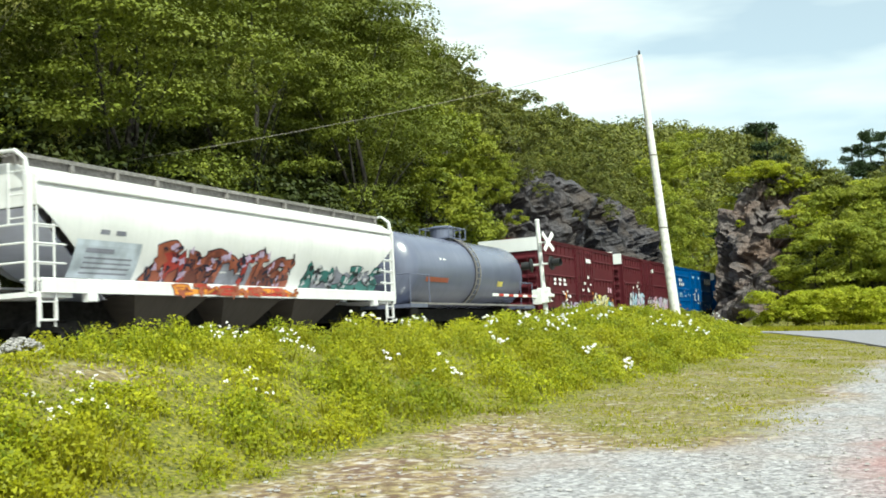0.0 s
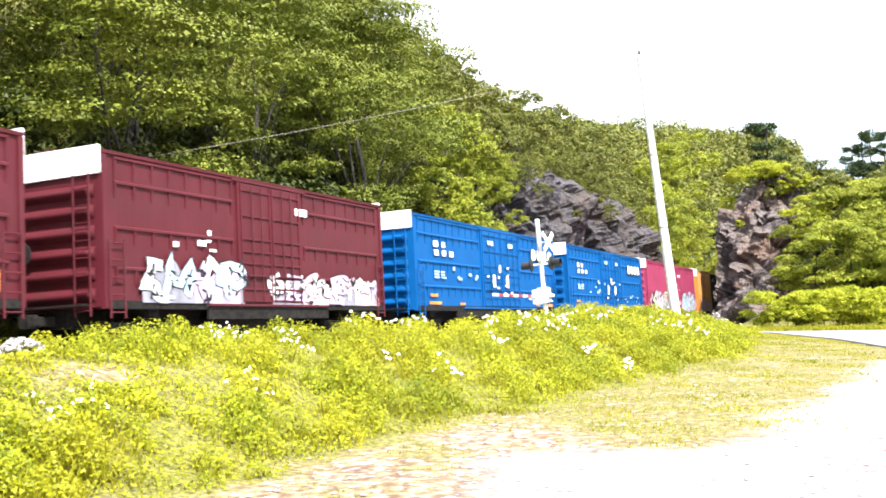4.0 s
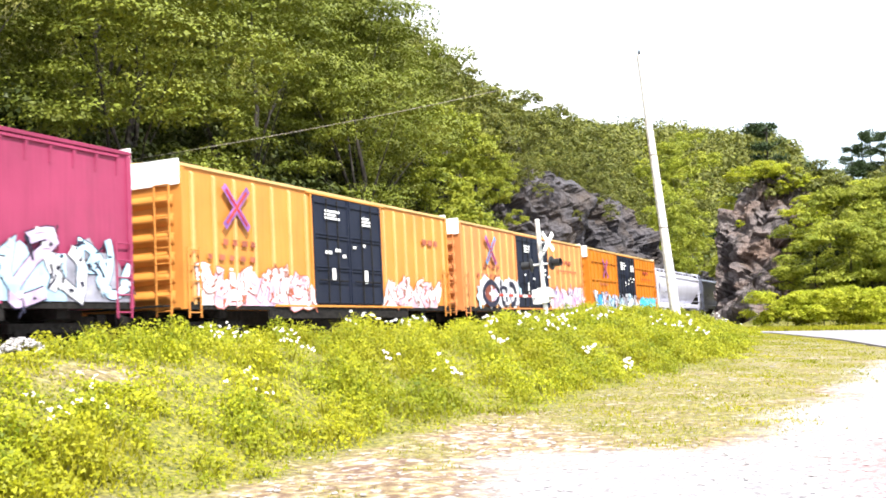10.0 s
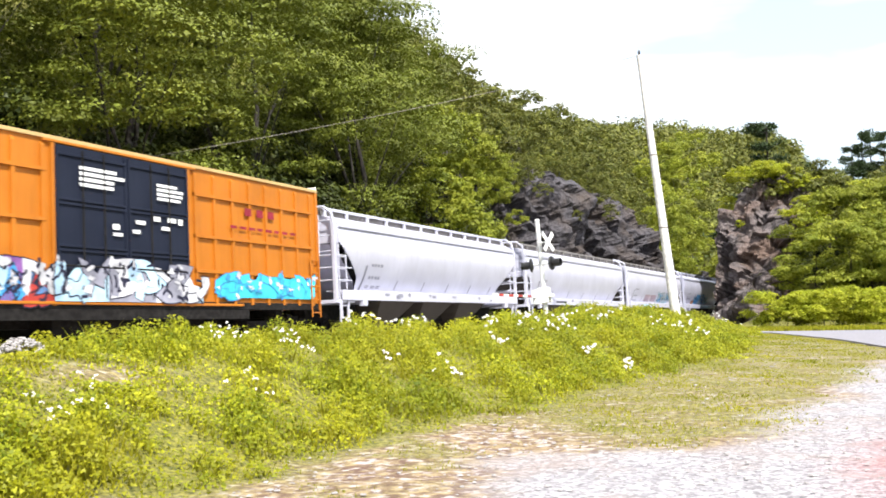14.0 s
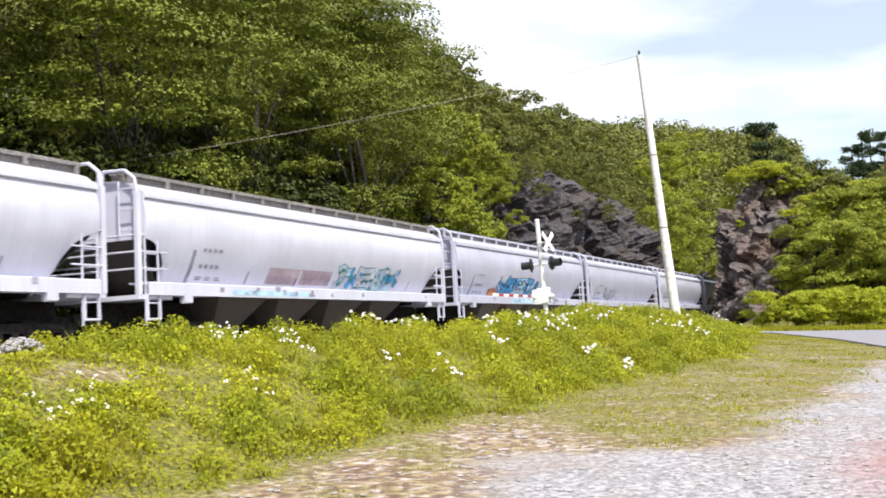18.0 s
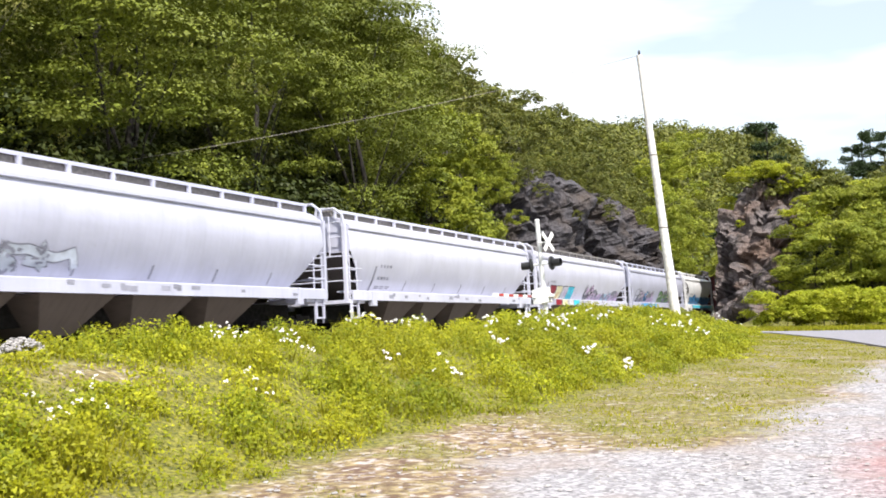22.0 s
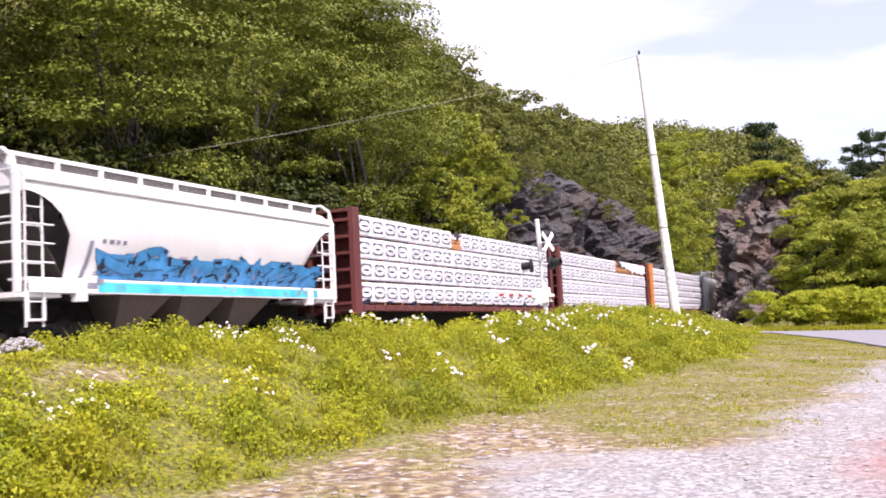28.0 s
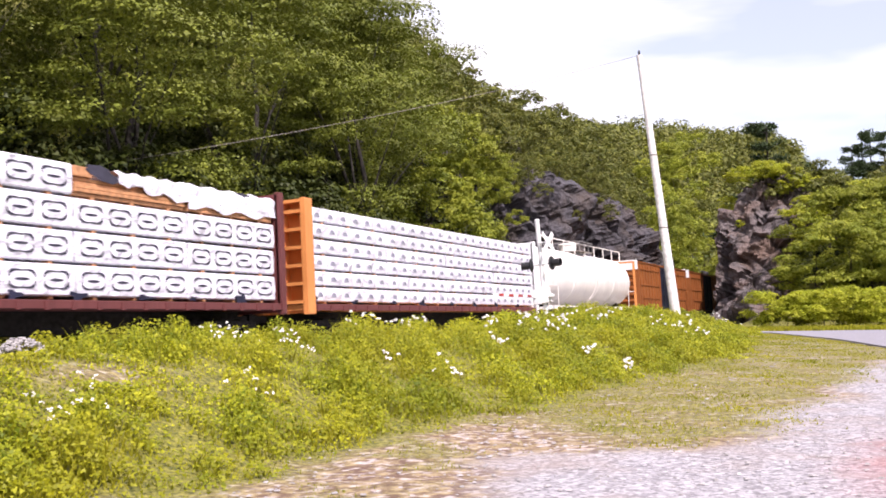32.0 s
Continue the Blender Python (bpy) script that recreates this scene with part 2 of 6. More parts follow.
# ---- mesh building ----
class Form:
    """Collects simple solids into one mesh."""

    def __init__(self):
        self.v, self.f = [], []

    def add(self, verts, faces):
        k = len(self.v)
        self.v += [tuple(p) for p in verts]
        self.f += [tuple(i + k for i in face) for face in faces]
        return self

    def box(self, x0, x1, y0, y1, z0, z1, c=0.0):
        """A box, its long edges along y chamfered by c."""
        if c <= 0:
            prof = [(x0, z0), (x1, z0), (x1, z1), (x0, z1)]
        else:
            prof = [(x0 + c, z0), (x1 - c, z0), (x1, z0 + c), (x1, z1 - c), (x1 - c, z1), (x0 + c, z1), (x0, z1 - c), (x0, z0 + c)]
        return self.bar(prof, y0, y1)

    def bar(self, prof, y0, y1):
        """A profile in x and z, drawn along y."""
        n = len(prof)
        verts = [(x, y0, z) for x, z in prof] + [(x, y1, z) for x, z in prof]
        faces = [(i, (i + 1) % n, n + (i + 1) % n, n + i) for i in range(n)]
        return self.add(verts, faces + [tuple(range(n - 1, -1, -1)), tuple(range(n, 2 * n))])

    def tube(self, p, q, r, n=7, r2=None):
        p, q = Vector(p), Vector(q)
        r2 = r if r2 is None else r2
        d = (q - p).normalized()
        a = d.orthogonal().normalized()
        b = d.cross(a)
        ring = [a * math.cos(2 * math.pi * i / n) + b * math.sin(2 * math.pi * i / n) for i in range(n)]
        verts = [p + o * r for o in ring] + [q + o * r2 for o in ring]
        faces = [(i, (i + 1) % n, n + (i + 1) % n, n + i) for i in range(n)]
        return self.add(verts, faces + [tuple(range(n - 1, -1, -1)), tuple(range(n, 2 * n))])

    def path(self, pts, r, n=6):
        """One pipe of radius r bent through the points."""
        pts = [Vector(p) for p in pts]
        verts, m = [], len(pts)
        a = None
        for i, p in enumerate(pts):
            d0 = (p - pts[max(0, i - 1)]).normalized()
            d1 = (pts[min(m - 1, i + 1)] - p).normalized()
            d = (d0 + d1).normalized() if (d0 + d1).length > 1e-6 else (d1 if d1.length else d0)
            a = d.orthogonal().normalized() if a is None else (a - d * a.dot(d)).normalized()
            b = d.cross(a)
            k = 1.0 / max(0.6, d.dot(d1 if d1.length else d0))
            verts += [p + (a * math.cos(2 * math.pi * j / n) + b * math.sin(2 * math.pi * j / n)) * r * k for j in range(n)]
        faces = [(i * n + j, i * n + (j + 1) % n, (i + 1) * n + (j + 1) % n, (i + 1) * n + j) for i in range(m - 1) for j in range(n)]
        return self.add(verts, faces + [tuple(range(n - 1, -1, -1)), tuple(range((m - 1) * n, m * n))])

    def turned(self, prof, axis, centre, n=24):
        """Radius and height pairs, turned round an axis (0 x, 1 y, 2 z)."""
        verts = []
        for r, h in prof:
            for i in range(n):
                a = 2 * math.pi * i / n
                p = [0, 0, 0]
                p[axis], p[(axis + 1) % 3], p[(axis + 2) % 3] = h, r * math.cos(a), r * math.sin(a)
                verts.append(tuple(p[k] + centre[k] for k in range(3)))
        m = len(prof)
        faces = [(j * n + i, j * n + (i + 1) % n, (j + 1) * n + (i + 1) % n, (j + 1) * n + i) for j in range(m - 1) for i in range(n)]
        return self.add(verts, faces + [tuple(range(n - 1, -1, -1)), tuple(range((m - 1) * n, m * n))])

    def mesh(self, name, material, smooth=False):
        me = bpy.data.meshes.new(name)
        me.from_pydata(self.v, [], self.f)
        me.materials.append(material)
        if smooth:
            me.shade_smooth()
            me.set_sharp_from_angle(angle=radians(50))
        me.update()
        return me


def part(name, form, material, parent, label="", smooth=False, m=None):
    """Links a form (or a finished mesh) as one object under a thing or a part."""
    me = form.mesh(name, material, smooth) if isinstance(form, Form) else form
    ob = new(name, me)
    ob.parent = parent
    if m is not None:
        ob.matrix_basis = m
    return tagged(ob, label)


def thing(name, label, category, group="", m=None):
    ob = new(name)
    ob.empty_display_size = 0.3
    if m is not None:
        ob.matrix_basis = m
    return tagged(ob, label, category, group)


def quads(name, corners, material):
    """One mesh of many loose leaves; corners: N x 4 x 3, or N x 3 x 3 for the far ones."""
    c = np.asarray(corners, dtype=np.float32)
    k, m = c.shape[:2]
    me = bpy.data.meshes.new(name)
    me.vertices.add(k * m)
    me.vertices.foreach_set("co", c.reshape(-1))
    me.loops.add(k * m)
    me.loops.foreach_set("vertex_index", np.arange(k * m, dtype=np.int32))
    me.polygons.add(k)
    me.polygons.foreach_set("loop_start", np.arange(0, k * m, m, dtype=np.int32))
    me.update(calc_edges=True)
    me.materials.append(material)
    return me


def leaf_corners(rng, at, face, length, width):
    """Pointed leaves at the places at, turned towards face, with random spin."""
    k = len(at)
    face = face / (np.linalg.norm(face, axis=1, keepdims=True) + 1e-9)
    r = rng.normal(size=(k, 3))
    a = np.cross(face, r)
    a /= np.linalg.norm(a, axis=1, keepdims=True) + 1e-9
    b = np.cross(face, a)
    length, width = np.broadcast_to(length, (k,))[:, None], np.broadcast_to(width, (k,))[:, None]
    fold = face * width * 0.25
    return np.stack([at - a * length * 0.5, at + b * width * 0.5 + fold, at + a * length * 0.5, at - b * width * 0.5 + fold], axis=1)


def sm(a, b, x):
    t = np.clip((np.asarray(x, float) - a) / (b - a), 0, 1)
    return t * t * (3 - 2 * t)


def waves(x, y, s, seed=0):
    """Cheap smooth unevenness from -1 to 1."""
    x, y = np.asarray(x, float) * s, np.asarray(y, float) * s
    p = seed * 1.7
    return (np.sin(x * 1.3 + y * 0.7 + p) + np.sin(x * 0.6 - y * 1.7 + 2.1 * p) + np.sin(x * 2.3 + y * 2.1 + 0.5 * p) * 0.6 + np.sin(x * 3.7 - y * 3.1 + p) * 0.4) / 3.0


# ---- ground ----
def lot_edge(y):
    """Where dirt and short turf give way to the gravel of the lot."""
    return np.interp(y, [0, 7.9, 9.6, 10.3, 10.7, 11.3, 12.2, 14.4, 16.5, 23, 30], [11.6, 11.4, 11.1, 11.5, 12.3, 12.9, 13.2, 13.4, 13.6, 14.4, 15.2])


def road_edge(x):
    """The near edge of the paved road, which bends round into the lot."""
    return np.interp(x, [2, 8, 9.6, 12.3, 14.3, 17, 70], [44.2, 45.2, 44.6, 34.0, 27.0, 21.0, 21.0])


def mound_edge(y):
    """The foot of the bank; the road cuts it off at its far end."""
    return np.interp(y, [0, 7, 11, 14, 18, 24, 30, 34, 60], [8.7, 9.0, 9.1, 9.8, 10.3, 11.2, 11.0, 9.8, 8.6])


def short_turf(x, y):
    """Thin trodden grass between the bank's foot and the gravel, 0 to 1."""
    w = waves(x, y, 1.3, 8) * 0.5 + waves(x, y, 3.9, 7) * 0.35
    bare = 1.7 * np.exp(-((x - 9.7) / 0.9) ** 2)
    far = sm(10.5, 12.0, y - bare + w * 1.2) * (0.6 + 0.4 * sm(-0.45, 0.05, waves(x * 0.6, y, 3.1, 13) + 0.7 * waves(x, y, 7.7, 14)))
    tufts = 0.85 * sm(0.0, 0.4, w) * sm(11.4, 10.2, x) * sm(6.6, 7.4, y)
    return np.maximum(far, tufts) * sm(0.35, -0.35, x - lot_edge(y) + w * 0.9) * sm(-0.5, 0.3, x - mound_edge(y))


def height(x, y):
    x, y = np.asarray(x, float), np.asarray(y, float)
    lot = -0.75 + 0.75 * sm(4, 34, y)
    crest = 0.42 + 0.38 * sm(18, 36, y) - 0.75 * sm(43, 52, y) + 0.06 * waves(x, y, 0.5)
    edge = mound_edge(y)
    bank = lot + (crest - lot) * sm(0.0, 1.0, (edge - x) / np.maximum(edge - 5.4, 0.8)) ** 0.9
    near = np.where(x > 5.4, bank, crest + (-0.25 - crest) * sm(5.4, 2.3, x))
    far_side = -0.25 + 0.80 * np.clip(-x - 5.5, 0, 34) + 0.3 * np.clip(-x - 43.5, 0, 60)
    far_side = far_side + 0.7 * waves(x, y, 0.25, 3) * sm(-6, -12, x)
    z = np.where(x > 0, near, np.where(x < -4.0, far_side, -0.25))
    rise = 7.5 * sm(66, 92, y) * sm(2.8, 9, x) + 6 * sm(95, 160, y) * sm(2.8, 20, x)
    beyond = 19 * sm(160, 300, y) * sm(120, 10, np.abs(x + 8)) + 16 * sm(200, 290, y) * np.exp(-((x + 15) / 14) ** 2)
    shoulder = 2.0 * sm(140, 190, y) * np.exp(-((x + 38) / 15) ** 2)
    return z + rise + beyond + shoulder


def build_ground():
    xs = np.unique(np.concatenate([np.linspace(-600, -60, 14), np.linspace(-60, -5, 24), np.linspace(-5, 2, 10), np.linspace(2, 17, 62), np.linspace(17, 60, 12), np.linspace(60, 600, 12)]))
    ys = np.unique(np.concatenate([np.linspace(-500, -20, 10), np.linspace(-20, 3, 8), np.linspace(3, 56, 190), np.linspace(56, 130, 40), np.linspace(130, 300, 18), np.linspace(300, 1200, 10)]))
    X, Y = np.meshgrid(xs, ys)
    Z = height(X, Y)
    Z += 0.02 * waves(X, Y, 2.2, 5) * (X > 4) * (Y > 0) * (Y < 60)
    nx, ny = len(xs), len(ys)
    idx = np.arange(nx * ny).reshape(ny, nx)
    faces = np.stack([idx[:-1, :-1], idx[:-1, 1:], idx[1:, 1:], idx[1:, :-1]], -1).reshape(-1, 4)
    me = bpy.data.meshes.new("ground")
    me.from_pydata(np.stack([X, Y, Z], -1).reshape(-1, 3).tolist(), [], faces.tolist())
    me.materials.append(GROUND)
    me.shade_smooth()
    wob = waves(X, Y, 1.1, 2) * 0.9 + waves(X, Y, 3.3, 4) * 0.5
    turf = short_turf(X, Y)
    dirt = 0.97 * sm(-0.3, 0.4, X - mound_edge(Y) + wob * 0.5) * (1 - 0.72 * turf) * (X > 4) * (Y < 60)
    gravel = sm(-0.5, 0.5, X - lot_edge(Y) + wob * 0.6) * (Y < 60)
    bare = np.exp(-((X - 6.5) / 0.36) ** 2 - ((Y - 8.9) / 0.85) ** 2)
    dirt = np.maximum(dirt, np.clip(bare * 0.9, 0, 0.6))
    ballast = sm(3.6, 2.6, X) * sm(-4.6, -3.6, X)
    gravel = np.maximum(gravel, ballast)
    red = np.exp(-((X - 14.6) / 0.42) ** 2 - ((Y - 10.7) / 1.6) ** 2) * (0.6 + 0.45 * waves(X, Y, 2.7, 9))
    cover = np.stack([gravel, dirt, np.clip(red, 0, 1), np.ones_like(X)], -1).astype(np.float32)
    att = me.attributes.new("cover", "FLOAT_COLOR", "POINT")
    att.data.foreach_set("color", cover.reshape(-1))
    tagged(new("ground", me), "gravel lot and grassy bank beside the railway", "ground", kind="structure")


build_ground()

# the paved road that leads to the crossing
road = Form()
xr = np.concatenate([np.linspace(2, 20, 46), np.linspace(22, 70, 10)])
ACROSS = 12
for x in xr:
    y0, y1 = float(road_edge(x)), 48.0 + 4.0 * (x - 2) / 68
    for k in range(ACROSS + 1):
        y = y0 + (y1 - y0) * k / ACROSS
        z = float(height(x, y)) if x > 10.5 else max(-0.05, float(height(x, y)))
        road.v.append((float(x), y, z + 0.045))
top = len(road.v)
road.v += [(x, y, z - 0.25) for x, y, z in road.v]
W = ACROSS + 1
for i in range(len(xr) - 1):
    for k in range(ACROSS):
        a = i * W + k
        road.f += [(a, a + W, a + W + 1, a + 1), (top + a, top + a + 1, top + a + W + 1, top + a + W)]
    a, b = i * W, i * W + ACROSS
    road.f += [(a, top + a, top + a + W, a + W), (b, b + W, top + b + W, top + b)]
tagged(new("road", road.mesh("road", ASPHALT)), "grey asphalt road leading to the level crossing", "road", kind="structure")


# ---- track ----
CANT = -2.14
TRACK = pose(-1.55, 0, 0, 0, CANT, 0)
bed = Form()
bed.bar([(-2.9, -0.45), (2.9, -0.45), (1.9, -0.19), (-1.9, -0.19)], -60, 420)
bed_ob = tagged(new("ballast", bed.mesh("ballast", STONE)), "grey crushed stone ballast under the track", "ballast", kind="structure")
bed_ob.matrix_basis = TRACK
for side in (-0.755, 0.755):
    rail = Form()
    rail.bar([(side - 0.075, -0.17), (side + 0.075, -0.17), (side + 0.075, -0.15), (side + 0.012, -0.12), (side + 0.012, -0.045), (side + 0.036, -0.035),
              (side + 0.036, -0.006), (side + 0.03, 0), (side - 0.03, 0), (side - 0.036, -0.006), (side - 0.036, -0.035), (side - 0.012, -0.045), (side - 0.012, -0.12), (side - 0.075, -0.15)], -60, 420)
    ob = tagged(new("rail", rail.mesh("rail", STEEL)), "worn steel rail on wooden ties", "rail", "running rails", "structure")
    ob.matrix_basis = TRACK
tie_form = Form().box(-1.3, 1.3, -0.115, 0.115, -0.33, -0.171, 0.01)
tie_mesh = tie_form.mesh("railway_tie", TIE)
ties = tagged(new("tie_row"), "dark creosoted wooden railway ties", "railway tie", kind="structure")
ties.matrix_basis = TRACK
for i in range(150):
    part("tie", tie_mesh, TIE, ties, m=pose(0, 4 + i * 0.55, 0, 0, 0, random.uniform(-1, 1)))


# ---- rock ----
def crag(name, label, centre, size, seed, material=ROCK, cuts=46, lean=0.0, keep=None):
    """A broken rock face: a rounded block, split by noise into steps and cracks."""
    rng = np.random.default_rng(seed)
    me = bpy.data.meshes.new(name)
    bm = bmesh.new()
    bmesh.ops.create_grid(bm, x_segments=cuts, y_segments=cuts, size=1.0)
    sx, sy, sz = size
    off = Vector(rng.uniform(-50, 50, 3).tolist())
    for v in bm.verts:
        a, h = v.co.x, (v.co.y + 1) / 2
        ang = a * math.pi * 0.72
        r = 1.12 - 0.3 * h - 0.4 * h ** 2.5
        p = Vector((math.sin(ang) * sx * r, -math.cos(ang) * sy * r + lean * h * sz, h * sz))
        q = p * 0.33 + off
        bent = p + Vector((0.5, 0.5, 0.5)) * noise.noise(p * 0.5 + off)
        tilt = Vector((bent.x * 0.3 + bent.z * 0.3, bent.y * 0.3 + bent.z * 0.08, bent.z * 0.07 - bent.x * 0.1))
        d = 1.5 * noise.fractal(q, 1.1, 2.1, 5) + 1.2 * (noise.cell(tilt * 1.1 + off) - 0.5) + 0.55 * (noise.cell(tilt * 2.9 + off) - 0.5)
        out = Vector((math.sin(ang), -math.cos(ang), 0.3))
        v.co = p + out * d
        v.co.z = max(v.co.z, -1.0) if h > 0.03 else -1.5
        if keep:
            w = centre @ v.co
            rough = 0.35 * noise.noise(w * 1.3)
            w.x = max(w.x, keep[0] + rough) if keep[0] is not None else min(w.x, keep[1] + rough)
            v.co = centre.inverted() @ w
    bm.to_mesh(me)
    bm.free()
    me.materials.append(material)
    ob = new(name, me)
    ob.matrix_basis = centre
    return tagged(ob, label, "rock", kind="structure")


crag("rock_cliff", "grey fractured rock face of the railway cutting", pose(-12.8, 65.5, 0, 0, 0, 62), (9.5, 8.0, 13.6), 4, cuts=84, keep=(None, -4.6))
crag("rock_cliff", "grey sloping rock face of the railway cutting", pose(-12.5, 84, 0, 0, 0, 65), (15, 7, 11.5), 9, cuts=80, keep=(None, -4.6))
crag("rock_cliff", "grey fractured rock face beside the track", pose(-11, 108, 0, 0, 0, 70), (14, 6.5, 8.0), 12, cuts=50, keep=(None, -4.6))
crag("rock_outcrop", "brown grey rock outcrop at the cutting's mouth", pose(5.5, 83, 0, 0, 0, 12), (5.8, 5.5, 12.0), 21, BROWN_ROCK, 76, lean=0.2, keep=(1.5, None))
crag("rock_outcrop", "low grey rock ledge below the outcrop", pose(4.6, 77.5, 0, 0, 0, 10), (3.6, 2.2, 4.0), 25, BROWN_ROCK, 40, keep=(1.3, None))


# ---- trees ----
def tree_variant(name, label, seed, tall, spread, leaves, size, leaf_mat, trunk_r=0.2, low=0.25, blobs=55, category="tree", puff=0.25, flat=0.85, under=-0.45, sprays=0):
    """Trunk, limbs and a crown of leaves gathered in uneven clumps."""
    rng = np.random.default_rng(seed)
    t = thing(name, label, category)
    wood = Form()
    pts, p = [], np.array([0.0, 0.0, -0.6])
    for i in range(7):
        pts.append(tuple(p))
        p = p + np.array([rng.normal() * 0.02 * tall, rng.normal() * 0.02 * tall, tall * 0.82 / 6])
    for i, (a, b) in enumerate(zip(pts, pts[1:])):
        wood.tube(a, b, trunk_r * (1 - i * 0.14), 9, trunk_r * (1 - (i + 1) * 0.14))
    centres, radii = [], []
    for i in range(blobs):
        d = rng.normal(size=3)
        d /= np.linalg.norm(d)
        r = rng.uniform(0.35, 1.0) ** 0.5
        h = low + (1 - low) * (0.5 + 0.5 * d[2] * r)
        wide = spread * (0.55 + 0.45 * math.sin(math.pi * min(1, (h - low) / (1 - low) * 0.85 + 0.12)))
        centres.append((d[0] * r * wide, d[1] * r * wide, h * tall))
        radii.append(rng.uniform(0.5, 1.0) * puff * spread)
    centres, radii = np.array(centres), np.array(radii)
    for i in rng.choice(blobs, min(blobs, 9), replace=False):
        c = centres[i]
        base = pts[min(5, max(1, int(c[2] / tall * 5.0 - 1)))]
        mid = ((base[0] + c[0]) / 2, (base[1] + c[1]) / 2, (base[2] + c[2]) / 2 + 0.04 * tall)
        wood.tube(base, mid, trunk_r * 0.28, 6, trunk_r * 0.16)
        wood.tube(mid, c, trunk_r * 0.16, 5, trunk_r * 0.05)
    part("trunk", wood, BARK, t, smooth=True)
    if sprays:
        # each clump carries many small leaf sprays over its upper side
        owner = rng.choice(blobs, blobs * sprays, p=radii ** 2 / np.sum(radii ** 2))
        sd = rng.normal(size=(len(owner), 3))
        sd /= np.linalg.norm(sd, axis=1, keepdims=True)
        sd[:, 2] = np.where(sd[:, 2] < under, -sd[:, 2], sd[:, 2])
        centres = centres[owner] + sd * (radii[owner] * rng.uniform(0.75, 1.12, len(owner)))[:, None] * np.array([1.2, 1.2, flat])
        radii = radii[owner] * rng.uniform(0.3, 0.62, len(owner))
    which = rng.choice(len(radii), leaves, p=radii ** 2 / np.sum(radii ** 2))
    d = rng.normal(size=(leaves, 3))
    d /= np.linalg.norm(d, axis=1, keepdims=True)
    d[:, 2] = np.where(d[:, 2] < under, -d[:, 2], d[:, 2])
    lump = 1 + 0.35 * np.sin(d[:, 0] * 5 + which) * np.sin(d[:, 1] * 6 + which * 2) + rng.normal(size=leaves) * 0.12
    at = centres[which] + d * (radii[which] * lump)[:, None] * np.array([1.15, 1.15, flat])
    face = d * 1.3 + np.array([0, 0, 0.7]) + rng.normal(size=(leaves, 3)) * 0.4
    ln = 1.4 * size * rng.uniform(0.6, 1.3, leaves)
    leaf = leaf_corners(rng, at, face, ln, ln * 0.62)
    part("crown", quads("crown", leaf[:, [0, 1, 3]], leaf_mat), leaf_mat, t)
    return t


def conifer(name, label, seed, tall, spread, leaves, size):
    rng = np.random.default_rng(seed)
    t = thing(name, label, "tree")
    wood = Form().tube((0, 0, -0.5), (0, 0, tall), 0.22, 8, 0.03)
    arms = []
    for i in range(46):
        h = tall * rng.uniform(0.3, 0.99)
        a = rng.uniform(0, 2 * math.pi)
        reach = spread * (0.3 + 0.75 * (1 - h / tall)) * rng.uniform(0.4, 1.2) + 0.2
        tip = (math.cos(a) * reach, math.sin(a) * reach, h + reach * 0.12)
        wood.tube((0, 0, h), tip, 0.05, 5, 0.015)
        arms.append(((0, 0, h), tip))
    part("trunk", wood, BARK, t, smooth=True)
    k = rng.integers(0, len(arms), leaves)
    a0, a1 = np.array([a for a, _ in arms])[k], np.array([b for _, b in arms])[k]
    f = rng.uniform(0.1, 1.1, leaves)[:, None] ** 0.6
    at = a0 + (a1 - a0) * f + rng.normal(size=(leaves, 3)) * np.array([0.22, 0.22, 0.14])
    face = rng.normal(size=(leaves, 3)) + np.array([0, 0, 1.0])
    part("crown", quads("crown", leaf_corners(rng, at, face, size * rng.uniform(0.7, 1.4, leaves), size * 0.35), NEEDLE), NEEDLE, t)
    return t


def grow(kinds, spots, group):
    """Copies of the kinds at the spots (x, y, scale); the first of each kind stays where it was built."""
    used = set()
    for i, (x, y, s, k, *lift) in enumerate(spots):
        src = kinds[k % len(kinds)]
        m = Matrix.Translation((x, y, lift[0] if lift else float(height(x, y)))) @ Matrix.Rotation(i * 2.4, 4, "Z") @ Matrix.Diagonal((s, s, s * (0.94 + 0.03 * (i % 5)), 1))
        if src not in used:
            used.add(src)
            src.matrix_basis = m
            ob = src
        else:
            ob = copy_thing(src, Matrix())
            ob.matrix_basis = m
        ob["group"] = group


broad = [tree_variant("maple_tree", "tall leafy maple on the slope behind the train", 31, 13.0, 4.6, 38000, 0.135, LEAF, 0.24, 0.2, 36, puff=0.36, flat=0.62, under=0.05, sprays=6),
         tree_variant("oak_tree", "broad leafy oak with dark gaps in its crown", 32, 12.0, 5.2, 40000, 0.135, LEAF, 0.28, 0.2, 38, puff=0.35, flat=0.62, under=0.05, sprays=6),
         tree_variant("ash_tree", "slender leafy ash behind the train", 33, 14.0, 4.0, 35000, 0.132, LEAF, 0.2, 0.2, 36, puff=0.38, flat=0.62, under=0.05, sprays=6)]
spots = [(-8.0, 18, 1.0, 0), (-7.4, 25, 0.95, 1), (-8.2, 32.5, 1.0, 2), (-7.6, 40, 0.95, 1), (-9.9, 44.5, 1.02, 0), (-14.0, 47.5, 1.35, 2),
         (-12.5, 22, 1.15, 2), (-13, 30, 1.2, 0), (-13.5, 38, 1.2, 1), (-14.5, 47, 1.15, 2), (-15.8, 55, 0.98, 0),
         (-18, 27, 1.3, 1), (-19, 36, 1.3, 2), (-20, 45, 1.3, 0), (-21, 55, 1.2, 1), (-24, 65, 1.1, 2), (-16.5, 23.5, 1.25, 0), (-16, 32.5, 1.2, 1)]
grow(broad, spots, "woods behind the train")

